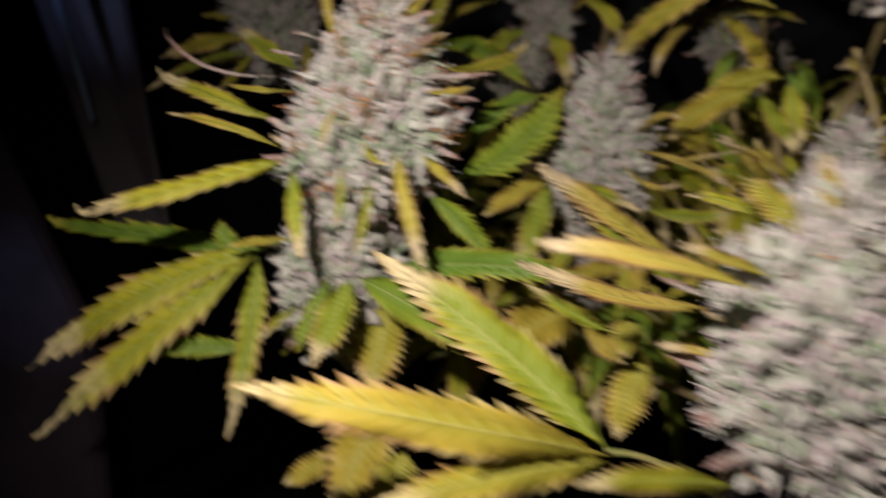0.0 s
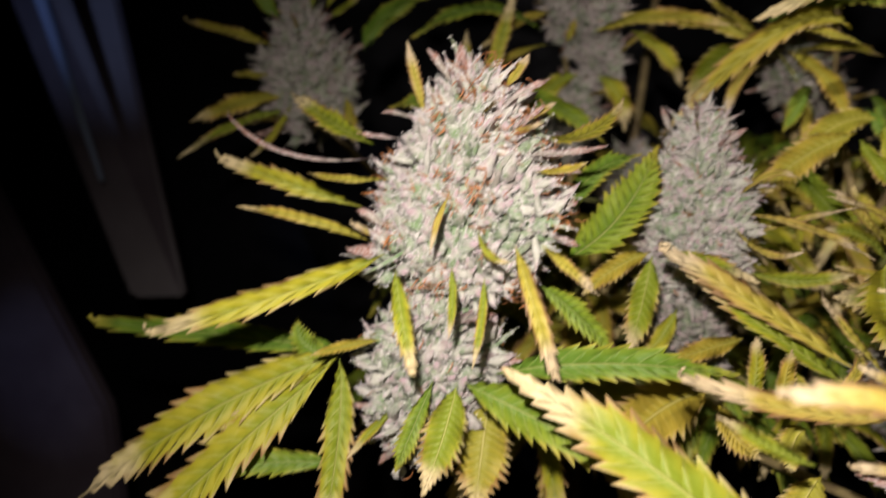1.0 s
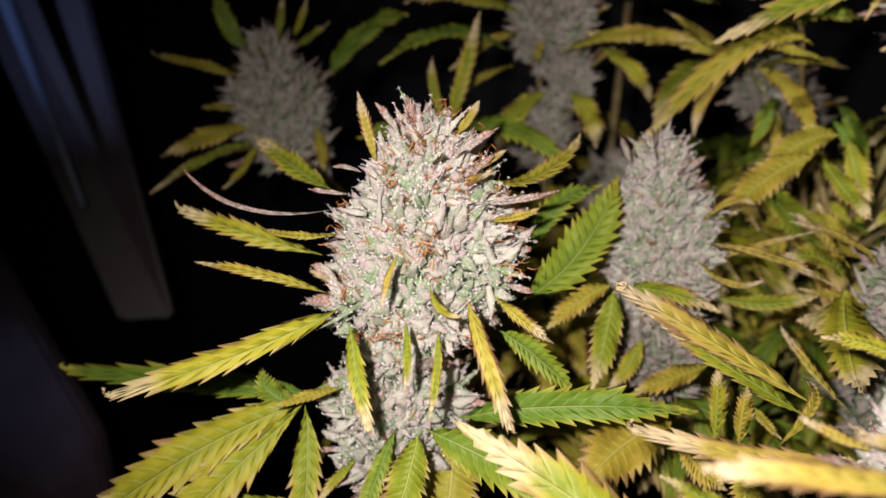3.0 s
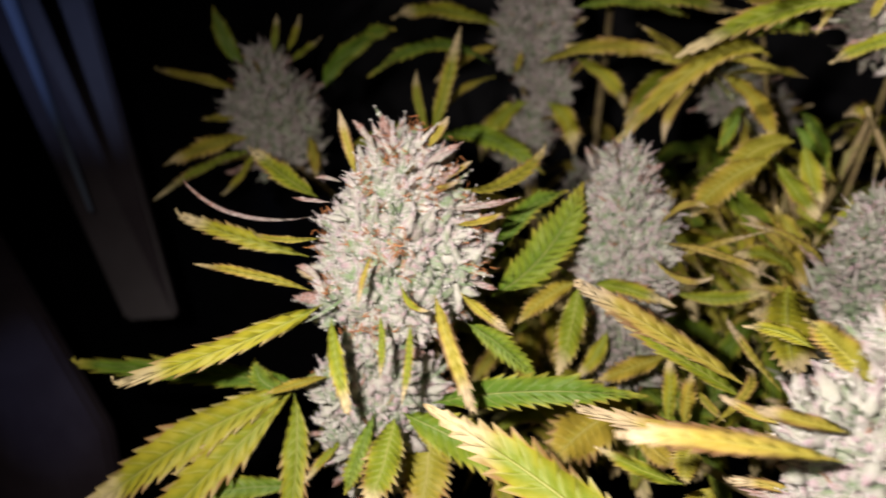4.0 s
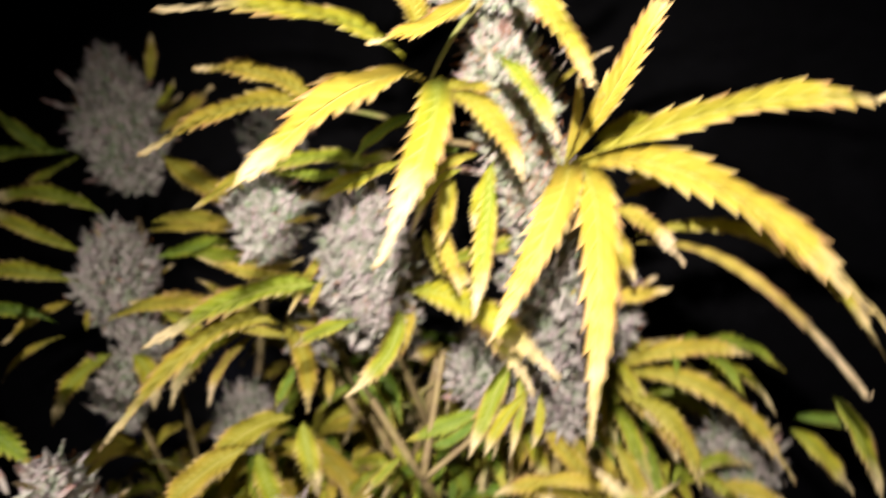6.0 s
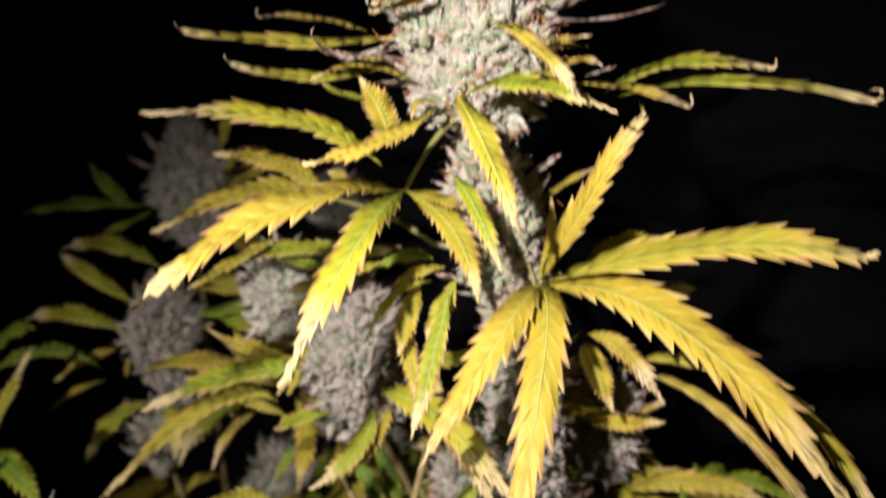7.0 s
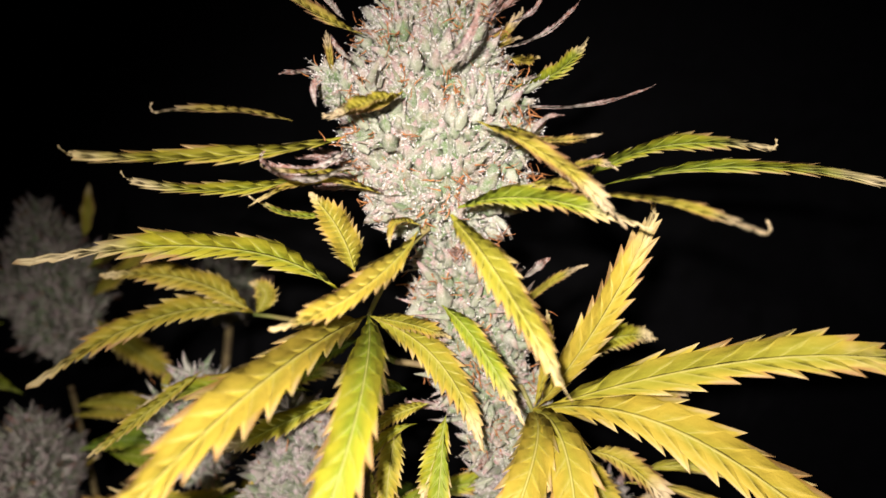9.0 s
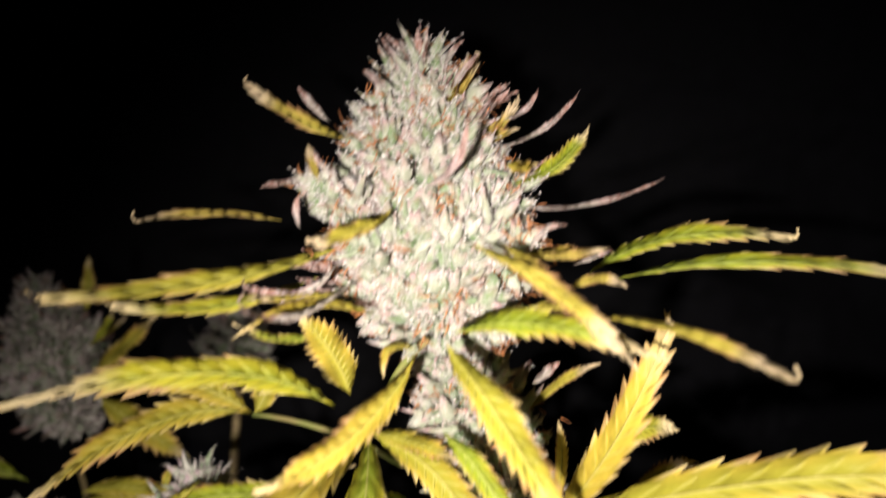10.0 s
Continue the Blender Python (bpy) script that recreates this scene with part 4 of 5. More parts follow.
blade(fd, (0.1729, 0.4833, 1.0064), (0.1916, 0.4597, 0.9897), (0.1968, 0.4319, 0.9617), 0.0163, "yellow")
blade(fd, (0.1766, 0.4836, 1.0064), (0.1982, 0.4655, 1.0091), (0.2209, 0.4559, 1.0046), 0.0085, "yellow", fold=0.5)
blade(fd, (0.1661, 0.4857, 1.0099), (0.1433, 0.4862, 1.0232), (0.1169, 0.4874, 1.0404), 0.0077, "yellow", fold=0.5)
blade(fd, (0.1607, 0.4714, 1.0048), (0.1400, 0.4597, 0.9877), (0.1322, 0.4475, 0.9641), 0.0089, "dry", fold=0.5)
blade(d, (0.1538, 0.4650, 1.0222), (0.1864, 0.4507, 1.0355), (0.2221, 0.4425, 1.0318), 0.0169, "green")
blade(d, (0.1847, 0.4674, 0.9821), (0.1777, 0.4635, 0.9699), (0.1701, 0.4596, 0.9577), 0.0087, "green", fold=0.5)
blade(d, (0.2191, 0.4686, 0.9751), (0.2320, 0.4655, 0.9594), (0.2469, 0.4612, 0.9384), 0.0123, "green")
stalk(d, (0.2427, 0.5000, 0.8972), (0.2119, 0.4914, 0.9743), 0.0028, 0.0022, 0, name="stalk")
stalk(d, (0.2547, 0.5008, 0.9044), (0.2757, 0.4857, 0.9771), 0.0034, 0.003, 0, name="stalk")
stalk(d, (0.2467, 0.4965, 0.8740), (0.3045, 0.4648, 0.9406), 0.0026, 0.0018, 0, name="stalk")
stalk(d, NODE_EAST, (0.2465, 0.5035, 0.8869), 0.0026, 0.0022, 0)
blade(d, (0.2787, 0.4870, 0.9867), (0.2699, 0.4840, 0.9820), (0.2555, 0.4814, 0.9799), 0.0146, "dry", fold=0.5)
blade(d, (0.2627, 0.3884, 1.0370), (0.2618, 0.3862, 1.0215), (0.2487, 0.3829, 0.9971), 0.0157, "yellow")
blade(d, (0.2261, 0.4822, 0.9826), (0.2402, 0.4796, 0.9657), (0.2491, 0.4751, 0.9355), 0.0134, "green")
blade(d, (0.1929, 0.4832, 0.9858), (0.1844, 0.4774, 0.9797), (0.1735, 0.4706, 0.9663), 0.0087, "green", fold=0.5)
blade(d, (0.1978, 0.5016, 0.9737), (0.1987, 0.4998, 0.9615), (0.1971, 0.4975, 0.9454), 0.0078, "yellow", fold=0.5)
blade(d, (0.3024, 0.3983, 0.9695), (0.2829, 0.4026, 0.9619), (0.2574, 0.4065, 0.9514), 0.0120, "green")
blade(d, (0.3060, 0.3986, 0.9724), (0.2854, 0.4013, 0.9534), (0.2709, 0.4061, 0.9501), 0.0070, "green", fold=0.5)
blade(d, (0.2537, 0.4245, 0.9359), (0.2421, 0.4233, 0.9264), (0.2284, 0.4217, 0.9136), 0.0074, "lime", fold=0.5)

g = thing("cannabis_branch", "green-grey frosted side flower below a tall spike", "plant", "flowering branches")
flower(g, (0.2427, 0.3974, 1.0968), (0.2473, 0.4068, 1.0223), 0.0297, seed=71, size=0.0086, per=16, lump=0.01, spiky=0.3, bulge=0.55, taper=0.8, clusters=80, hairs=30, mat=FROST_GREEN_DIM)
stalk(g, (0.2657, 0.4030, 0.9297), (0.2339, 0.4041, 0.9902), 0.0022, 0.0018, 0)
stalk(g, (0.2657, 0.4030, 0.9297), (0.3097, 0.4077, 0.9619), 0.0020, 0.0014, 0)
stalk(g, (0.2657, 0.4030, 0.9297), (0.2817, 0.4116, 1.0016), 0.0024, 0.0018, 0)
stalk(g, NODE_EAST, (0.2657, 0.4030, 0.9297), 0.0036, 0.0026, 0)
stalk(g, NODE_EAST, (0.2497, 0.4069, 1.0237), 0.0026, 0.0022, 0)
blade(g, (0.2209, 0.3904, 1.0457), (0.1779, 0.3905, 1.0419), (0.1211, 0.3878, 1.0166), 0.0182, "lime")
blade(g, (0.2171, 0.4012, 1.0502), (0.1845, 0.4068, 1.0505), (0.1464, 0.4142, 1.0623), 0.0078, "yellow", fold=0.5)
blade(g, (0.2654, 0.3740, 1.0423), (0.2985, 0.3623, 1.0348), (0.3389, 0.3514, 0.9987), 0.0195, "lime", teeth=15)
blade(g, (0.2439, 0.3677, 1.0313), (0.2197, 0.3771, 1.0235), (0.2036, 0.3861, 1.0144), 0.0110, "lime")
blade(g, (0.2559, 0.3785, 1.1074), (0.2160, 0.3849, 1.1123), (0.1705, 0.3992, 1.1014), 0.0127, "lime")
blade(g, (0.2398, 0.3881, 1.1024), (0.2185, 0.3936, 1.1033), (0.1878, 0.4001, 1.1098), 0.0075, "green", fold=0.5)
blade(g, (0.2760, 0.3782, 1.0730), (0.2859, 0.3730, 1.0555), (0.3008, 0.3688, 1.0452), 0.0138, "yellow")
blade(g, (0.2255, 0.3763, 1.0536), (0.2199, 0.3749, 1.0436), (0.2162, 0.3739, 1.0364), 0.0048, "yellow", fold=0.5, name="sugar_leaf")
blade(g, (0.2799, 0.3902, 1.0510), (0.3110, 0.3860, 1.0606), (0.3470, 0.3810, 1.0649), 0.0112, "lime")
blade(g, (0.3797, 0.3868, 1.0385), (0.3467, 0.3922, 1.0376), (0.3171, 0.3991, 1.0472), 0.0140, "yellow")
blade(g, (0.1935, 0.4260, 1.0098), (0.1732, 0.4271, 1.0151), (0.1458, 0.4282, 1.0194), 0.0072, "yellow", fold=0.5)
blade(g, (0.1873, 0.4272, 1.0172), (0.1466, 0.4175, 1.0156), (0.0856, 0.4000, 0.9571), 0.0169, "yellow")

k = thing("cannabis_branch", "small frosted flower head deep in the canopy", "plant", "flowering branches")
flower(k, (0.1860, 0.4353, 1.1081), (0.1802, 0.4429, 1.0554), 0.0250, seed=75, size=0.0086, per=16, lump=0.01, spiky=0.3, clusters=36, hairs=20)
stalk(k, NODE_EAST, (0.1812, 0.4434, 1.0588), 0.0024, 0.0018, 0)
blade(k, (0.1935, 0.4258, 1.0784), (0.2071, 0.4206, 1.0787), (0.2205, 0.4156, 1.0806), 0.0060, "dry", fold=0.5)
blade(k, (0.1706, 0.4386, 1.0945), (0.1682, 0.4402, 1.1050), (0.1740, 0.4410, 1.1114), 0.0050, "yellow", fold=0.5, name="sugar_leaf")
blade(k, (0.1579, 0.4240, 1.0616), (0.1771, 0.4220, 1.0497), (0.2050, 0.4226, 1.0572), 0.0115, "yellow")

r = thing("cannabis_branch", "shaded grey-green flower cluster under yellow fans", "plant", "flowering branches")
flower(r, (0.3047, 0.4242, 1.0096), (0.3113, 0.4361, 0.9527), 0.0265, seed=77, size=0.0086, per=16, lump=0.01, spiky=0.3, clusters=38, hairs=10, mat=FROST_GREEN_DIM)
flower(r, (0.3450, 0.4215, 0.9955), (0.3502, 0.4339, 0.9419), 0.0212, seed=78, size=0.0086, per=16, lump=0.01, spiky=0.3, clusters=30, hairs=10, mat=FROST_GREEN_DIM)
stalk(r, (0.3336, 0.4420, 0.8559), (0.3509, 0.4349, 0.9490), 0.0035, 0.003, 0)
stalk(r, NODE_EAST, (0.3137, 0.4368, 0.9579), 0.0026, 0.0022, 0)
blade(r, (0.3194, 0.3827, 1.0035), (0.3058, 0.3748, 0.9824), (0.2926, 0.3662, 0.9562), 0.0124, "lime")
blade(r, (0.3224, 0.3824, 1.0017), (0.3202, 0.3742, 0.9795), (0.3130, 0.3655, 0.9537), 0.0070, "lime", fold=0.5)
blade(r, (0.3118, 0.3914, 0.9932), (0.3099, 0.3833, 0.9721), (0.3054, 0.3753, 0.9511), 0.0056, "lime", fold=0.5)

rr = thing("cannabis_branch", "dim grey flower head behind yellow fan leaves", "plant", "flowering branches")
flower(rr, (0.3807, 0.4274, 1.0403), (0.3731, 0.4405, 0.9901), 0.0248, seed=79, size=0.0086, per=16, lump=0.01, spiky=0.3, clusters=34, hairs=10, mat=FROST_GREEN_DIM)
stalk(rr, NODE_EAST, (0.3742, 0.4410, 0.9936), 0.0024, 0.0018, 0)
f3 = stalk(rr, (0.3779, 0.4507, 0.9912), (0.3796, 0.4595, 0.9683), 0.0016, 0.0009, 0.004, STEM_GREEN, "fan_leaf")
blade(f3, (0.3796, 0.4595, 0.9683), (0.4247, 0.4490, 0.9845), (0.4655, 0.4376, 0.9806), 0.0148, "yellow")
blade(f3, (0.3814, 0.4593, 0.9674), (0.4393, 0.4353, 0.9615), (0.4803, 0.4170, 0.9093), 0.0159, "yellow")
blade(f3, (0.3812, 0.4591, 0.9655), (0.4060, 0.4436, 0.9451), (0.4322, 0.4281, 0.9108), 0.0140, "yellow")
blade(f3, (0.3797, 0.4596, 0.9694), (0.3970, 0.4589, 0.9805), (0.4206, 0.4597, 0.9884), 0.0078, "yellow", fold=0.5)
blade(f3, (0.3793, 0.4591, 0.9657), (0.3769, 0.4548, 0.9494), (0.3777, 0.4471, 0.9311), 0.0078, "yellow", fold=0.5)
blade(rr, (0.3873, 0.4230, 1.0804), (0.4027, 0.4189, 1.0886), (0.4176, 0.4145, 1.0949), 0.0124, "dry", fold=0.5)

s = thing("cannabis_branch", "dim flower head at the shaded edge of the plant", "plant", "flowering branches")
flower(s, (0.4721, 0.4899, 0.9235), (0.4802, 0.4995, 0.8505), 0.0313, seed=81, size=0.0086, per=16, lump=0.01, spiky=0.3, clusters=36, hairs=5, mat=FROST_GREEN_DIM)
stalk(s, NODE_EAST, (0.4810, 0.5007, 0.8589), 0.0024, 0.0018, 0)
blade(s, (0.3709, 0.4172, 0.8984), (0.3369, 0.4201, 0.9147), (0.3052, 0.4199, 0.9099), 0.0142, "yellow")
blade(s, (0.3728, 0.4174, 0.9000), (0.3541, 0.4215, 0.9264), (0.3319, 0.4258, 0.9538), 0.0134, "yellow")
blade(s, (0.3710, 0.4175, 0.9002), (0.3745, 0.4199, 0.9174), (0.3692, 0.4226, 0.9355), 0.0079, "yellow", fold=0.5)
blade(s, (0.3756, 0.2953, 0.8946), (0.3517, 0.2990, 0.9174), (0.3316, 0.3068, 0.9343), 0.0101, "dry", curl=-60, fold=0.5)
blade(s, (0.4057, 0.3231, 0.8800), (0.3838, 0.3394, 0.9207), (0.3532, 0.3546, 0.9527), 0.0157, "lime")
blade(s, (0.4263, 0.3417, 0.8715), (0.4171, 0.3511, 0.9001), (0.4113, 0.3591, 0.9201), 0.0145, "green")
blade(s, (0.3965, 0.3037, 0.8851), (0.3606, 0.3067, 0.9018), (0.3209, 0.3083, 0.9082), 0.0067, "dry", curl=120, fold=0.5)
blade(s, (0.3624, 0.3880, 0.9047), (0.3756, 0.3794, 0.9167), (0.4013, 0.3717, 0.9364), 0.0058, "dry", fold=0.5)

q = thing("cannabis_branch", "low shaded flower head with a star of yellow leaves", "plant", "flowering branches")
flower(q, (0.3557, 0.4539, 0.8706), (0.3587, 0.4651, 0.8090), 0.0275, seed=83, size=0.0086, per=16, lump=0.01, spiky=0.3, clusters=30, hairs=5, mat=FROST_GREEN_DIM)
stalk(q, NODE_EAST, (0.3591, 0.4657, 0.8129), 0.0024, 0.0018, 0)
blade(q, (0.3466, 0.4337, 0.8699), (0.3297, 0.4363, 0.8862), (0.3161, 0.4383, 0.8985), 0.0133, "yellow")
blade(q, (0.3466, 0.4337, 0.8699), (0.3429, 0.4365, 0.8886), (0.3462, 0.4385, 0.9030), 0.0089, "yellow", fold=0.5)
blade(q, (0.3459, 0.4327, 0.8626), (0.3284, 0.4263, 0.8518), (0.3116, 0.4205, 0.8448), 0.0146, "yellow")
blade(q, (0.3536, 0.4330, 0.8656), (0.3746, 0.4287, 0.8729), (0.3932, 0.4218, 0.8623), 0.0124, "lime")
blade(q, (0.2883, 0.4884, 0.8920), (0.3051, 0.4886, 0.8953), (0.3275, 0.4879, 0.8932), 0.0065, "lime", fold=0.5)
blade(q, (0.2879, 0.4878, 0.8880), (0.3001, 0.4874, 0.8869), (0.3158, 0.4861, 0.8793), 0.0065, "lime", fold=0.5)

z = thing("cannabis_branch", "blue-grey flower heads far down in the shade", "plant", "flowering branches")
flower(z, (0.1089, 0.5977, 0.9294), (0.1030, 0.6095, 0.8701), 0.0322, seed=85, size=0.0086, per=16, lump=0.01, spiky=0.3, clusters=28, hairs=0, mat=FROST_GREEN_DIM)
flower(z, (0.1348, 0.6717, 1.1650), (0.1271, 0.6841, 1.1099), 0.0316, seed=86, size=0.0086, per=16, lump=0.01, spiky=0.3, clusters=28, hairs=0, mat=FROST_GREEN_DIM)
flower(z, (0.2322, 0.5642, 0.9910), (0.2301, 0.5793, 0.9557), 0.0278, seed=87, size=0.0086, per=16, lump=0.01, spiky=0.3, clusters=26, hairs=0, mat=FROST_GREEN_DIM)
flower(z, (0.1936, 0.5076, 1.0148), (0.1896, 0.5221, 0.9750), 0.0250, seed=88, size=0.0086, per=16, lump=0.01, spiky=0.3, clusters=26, hairs=0, mat=FROST_GREEN_DIM)
stalk(z, NODE_WEST, (0.1045, 0.6101, 0.8750), 0.0024, 0.0018, 0)
stalk(z, (0.1030, 0.6198, 0.8719), (0.1276, 0.6848, 1.1152), 0.004, 0.003, 0)
stalk(z, NODE_EAST, (0.2306, 0.5800, 0.9604), 0.0024, 0.0018, 0)
stalk(z, (0.2222, 0.5314, 0.9027), (0.1900, 0.5227, 0.9792), 0.003, 0.003, 0)

e = thing("cannabis_branch", "tall frosted flower spike with bright yellow serrated fan leaves", "plant", "flowering branches")
flower(e, (0.3190, 0.3569, 1.2695), (0.3125, 0.3488, 1.1756), 0.0395, seed=91, size=0.0080, spiky=0.16, lump=0.0112, mat=FROST_SAGE, leaves=34, slivers=(1, 2, 2, 3), bulge=0.66, taper=0.62, clusters=100, per=26, fuzz=60, hairs=680, blunt=0.24)
flower(e, (0.3124, 0.3539, 1.1799), (0.3361, 0.3761, 1.0771), 0.0232, seed=92, size=0.0086, per=16, lump=0.0125, spiky=0.2, leaves=6, fuzz=26, bulge=0.4, taper=0.8, clusters=62, hairs=200, mat=FROST_SAGE)
flower(e, (0.3365, 0.3763, 1.0818), (0.3397, 0.4136, 0.9893), 0.0252, seed=93, size=0.0086, per=16, lump=0.01, spiky=0.3, bulge=0.4, taper=0.8, clusters=40, hairs=10, mat=FROST_GREEN_DIM)
stalk(e, NODE_EAST, (0.3393, 0.4044, 1.0154), 0.005, 0.004, 0)
flower(e, (0.2786, 0.3327, 1.2306), (0.2846, 0.3328, 1.2196), 0.0062, seed=94, size=0.0052, per=10, lump=0.003, leaves=3, slivers=(0, 1), bulge=0.5, taper=0.7, clusters=8, hairs=14, fuzz=40, mat=FROST_SAGE)
blade(e, (0.3062, 0.3038, 1.2157), (0.2977, 0.2983, 1.2104), (0.2813, 0.3024, 1.2092), 0.0060, "dry", curl=-120, fold=0.6, name="sugar_leaf")
blade(e, (0.2869, 0.3145, 1.2025), (0.2748, 0.3097, 1.1936), (0.2582, 0.3129, 1.1980), 0.0046, "sugar", curl=-60, fold=0.6, name="sugar_leaf")
blade(e, (0.3380, 0.3172, 1.1964), (0.3523, 0.3159, 1.1970), (0.3646, 0.3166, 1.1971), 0.0044, "yellow", fold=0.6, name="sugar_leaf")
blade(e, (0.2859, 0.3385, 1.2491), (0.2803, 0.3363, 1.2556), (0.2765, 0.3363, 1.2625), 0.0034, "sugar", fold=0.6, name="sugar_leaf")
blade(e, (0.3437, 0.3496, 1.1510), (0.3495, 0.3470, 1.1549), (0.3541, 0.3453, 1.1586), 0.0044, "sugar", fold=0.6, name="sugar_leaf")
blade(e, (0.3616, 0.3464, 1.1913), (0.3694, 0.3448, 1.1929), (0.3760, 0.3432, 1.1951), 0.0022, "sugar", fold=0.6, name="sugar_leaf")
blade(e, (0.3796, 0.3753, 1.0921), (0.3995, 0.3745, 1.0964), (0.4154, 0.3734, 1.1009), 0.0110, "dry", fold=0.4)
blade(e, (0.2749, 0.3427, 1.1516), (0.2393, 0.3279, 1.1710), (0.1796, 0.3024, 1.1713), 0.0153, "lime", teeth=15)
blade(e, (0.2847, 0.3295, 1.2064), (0.2494, 0.3135, 1.2009), (0.2074, 0.2932, 1.2020), 0.0100, "yellow", curl=-30, fold=0.3)
blade(e, (0.2580, 0.3696, 1.2198), (0.2325, 0.3645, 1.2253), (0.2071, 0.3592, 1.2255), 0.0056, "dry", curl=-70, fold=0.5)
blade(e, (0.2734, 0.3490, 1.1976), (0.2418, 0.3386, 1.1918), (0.2089, 0.3284, 1.1965), 0.0082, "lime", curl=-30)
blade(e, (0.2933, 0.3042, 1.1969), (0.2770, 0.2888, 1.1888), (0.2669, 0.2788, 1.1940), 0.0035, "sugar", curl=-40, fold=0.6)
blade(e, (0.2982, 0.3189, 1.1838), (0.2755, 0.3113, 1.1904), (0.2547, 0.3034, 1.1833), 0.0041, "yellow", fold=0.5)
blade(e, (0.2833, 0.3280, 1.1588), (0.2797, 0.3234, 1.1739), (0.2712, 0.3187, 1.1878), 0.0139, "yellow", teeth=15)
blade(e, (0.3078, 0.3040, 1.1721), (0.2900, 0.2827, 1.1562), (0.2660, 0.2722, 1.1483), 0.0108, "yellow", teeth=15)
blade(e, (0.3174, 0.2938, 1.1759), (0.3302, 0.2784, 1.1569), (0.3462, 0.2675, 1.1230), 0.0126, "yellow", face=(0.3, -0.8, 0.5), teeth=15)
blade(e, (0.3199, 0.3039, 1.1777), (0.3439, 0.2942, 1.1790), (0.3757, 0.2841, 1.1665), 0.0105, "lime", teeth=15)
blade(e, (0.3271, 0.2947, 1.2035), (0.3476, 0.2795, 1.1887), (0.3640, 0.2690, 1.1681), 0.0072, "dry", fold=0.4)
blade(e, (0.3707, 0.3648, 1.1863), (0.3989, 0.3505, 1.1967), (0.4344, 0.3413, 1.1920), 0.0098, "lime", curl=-60, teeth=15)
blade(e, (0.3760, 0.3540, 1.1836), (0.4194, 0.3354, 1.1863), (0.4660, 0.3206, 1.1752), 0.0078, "lime", curl=-110)
blade(e, (0.3609, 0.2943, 1.1789), (0.3796, 0.2793, 1.1741), (0.3950, 0.2592, 1.1648), 0.0047, "dry", curl=-70, fold=0.5)
blade(e, (0.3430, 0.3302, 1.2134), (0.3686, 0.3314, 1.2110), (0.3939, 0.3328, 1.2172), 0.0024, "sugar", fold=0.6, name="sugar_leaf")
blade(e, (0.3445, 0.3404, 1.2211), (0.3610, 0.3457, 1.2265), (0.3749, 0.3513, 1.2397), 0.0087, "lime")
blade(e, (0.3405, 0.3307, 1.2333), (0.3566, 0.3310, 1.2374), (0.3693, 0.3315, 1.2488), 0.0028, "sugar", fold=0.6, name="sugar_leaf")
blade(e, (0.3432, 0.3310, 1.2419), (0.3512, 0.3312, 1.2443), (0.3557, 0.3314, 1.2508), 0.0028, "sugar", fold=0.6, name="sugar_leaf")
blade(e, (0.2929, 0.3302, 1.2411), (0.2771, 0.3298, 1.2495), (0.2614, 0.3295, 1.2629), 0.0072, "dry", curl=60, fold=0.5)
blade(e, (0.3046, 0.2877, 1.2124), (0.2947, 0.2865, 1.2096), (0.2858, 0.2854, 1.2069), 0.0072, "dry", fold=0.4, name="sugar_leaf")
blade(e, (0.3167, 0.2831, 1.2193), (0.3267, 0.2818, 1.2246), (0.3303, 0.2807, 1.2357), 0.0033, "sugar", fold=0.6, name="sugar_leaf")
blade(e, (0.3449, 0.3047, 1.1983), (0.3550, 0.3022, 1.1964), (0.3664, 0.2999, 1.1976), 0.0040, "dry", fold=0.5, name="sugar_leaf")
blade(e, (0.3125, 0.3129, 1.1474), (0.3241, 0.3027, 1.1343), (0.3355, 0.2971, 1.1100), 0.0088, "lime")
blade(e, (0.3435, 0.3097, 1.1963), (0.3495, 0.3100, 1.2040), (0.3568, 0.3101, 1.2053), 0.0022, "sugar", fold=0.6, name="sugar_leaf")
blade(e, (0.2777, 0.3095, 1.2140), (0.2772, 0.3097, 1.2194), (0.2785, 0.3098, 1.2239), 0.0026, "sugar", fold=0.6, name="sugar_leaf")
blade(e, (0.2914, 0.3101, 1.2274), (0.2863, 0.3102, 1.2315), (0.2840, 0.3103, 1.2371), 0.0022, "sugar", fold=0.6, name="sugar_leaf")
blade(e, (0.3408, 0.3155, 1.2267), (0.3458, 0.3130, 1.2239), (0.3502, 0.3106, 1.2248), 0.0062, "yellow", name="sugar_leaf")
blade(e, (0.3277, 0.3164, 1.2506), (0.3318, 0.3166, 1.2553), (0.3373, 0.3168, 1.2608), 0.0031, "sugar", fold=0.6, name="sugar_leaf")
blade(e, (0.3260, 0.3215, 1.2589), (0.3291, 0.3216, 1.2630), (0.3335, 0.3218, 1.2669), 0.0025, "sugar", fold=0.6, name="sugar_leaf")
blade(e, (0.3088, 0.3159, 1.2528), (0.3041, 0.3158, 1.2569), (0.3014, 0.3157, 1.2603), 0.0029, "sugar", fold=0.6, name="sugar_leaf")
f2 = stalk(e, (0.3103, 0.3337, 1.1735), (0.2845, 0.3459, 1.1414), 0.0016, 0.0009, 0.004, STEM_GREEN, "fan_leaf")
blade(f2, (0.2845, 0.3459, 1.1414), (0.2611, 0.2686, 1.1325), (0.2231, 0.2375, 1.0980), 0.0207, "yellow", teeth=15)
blade(f2, (0.2845, 0.3459, 1.1414), (0.2873, 0.2722, 1.1206), (0.2653, 0.2575, 1.0705), 0.0170, "lime", teeth=15)
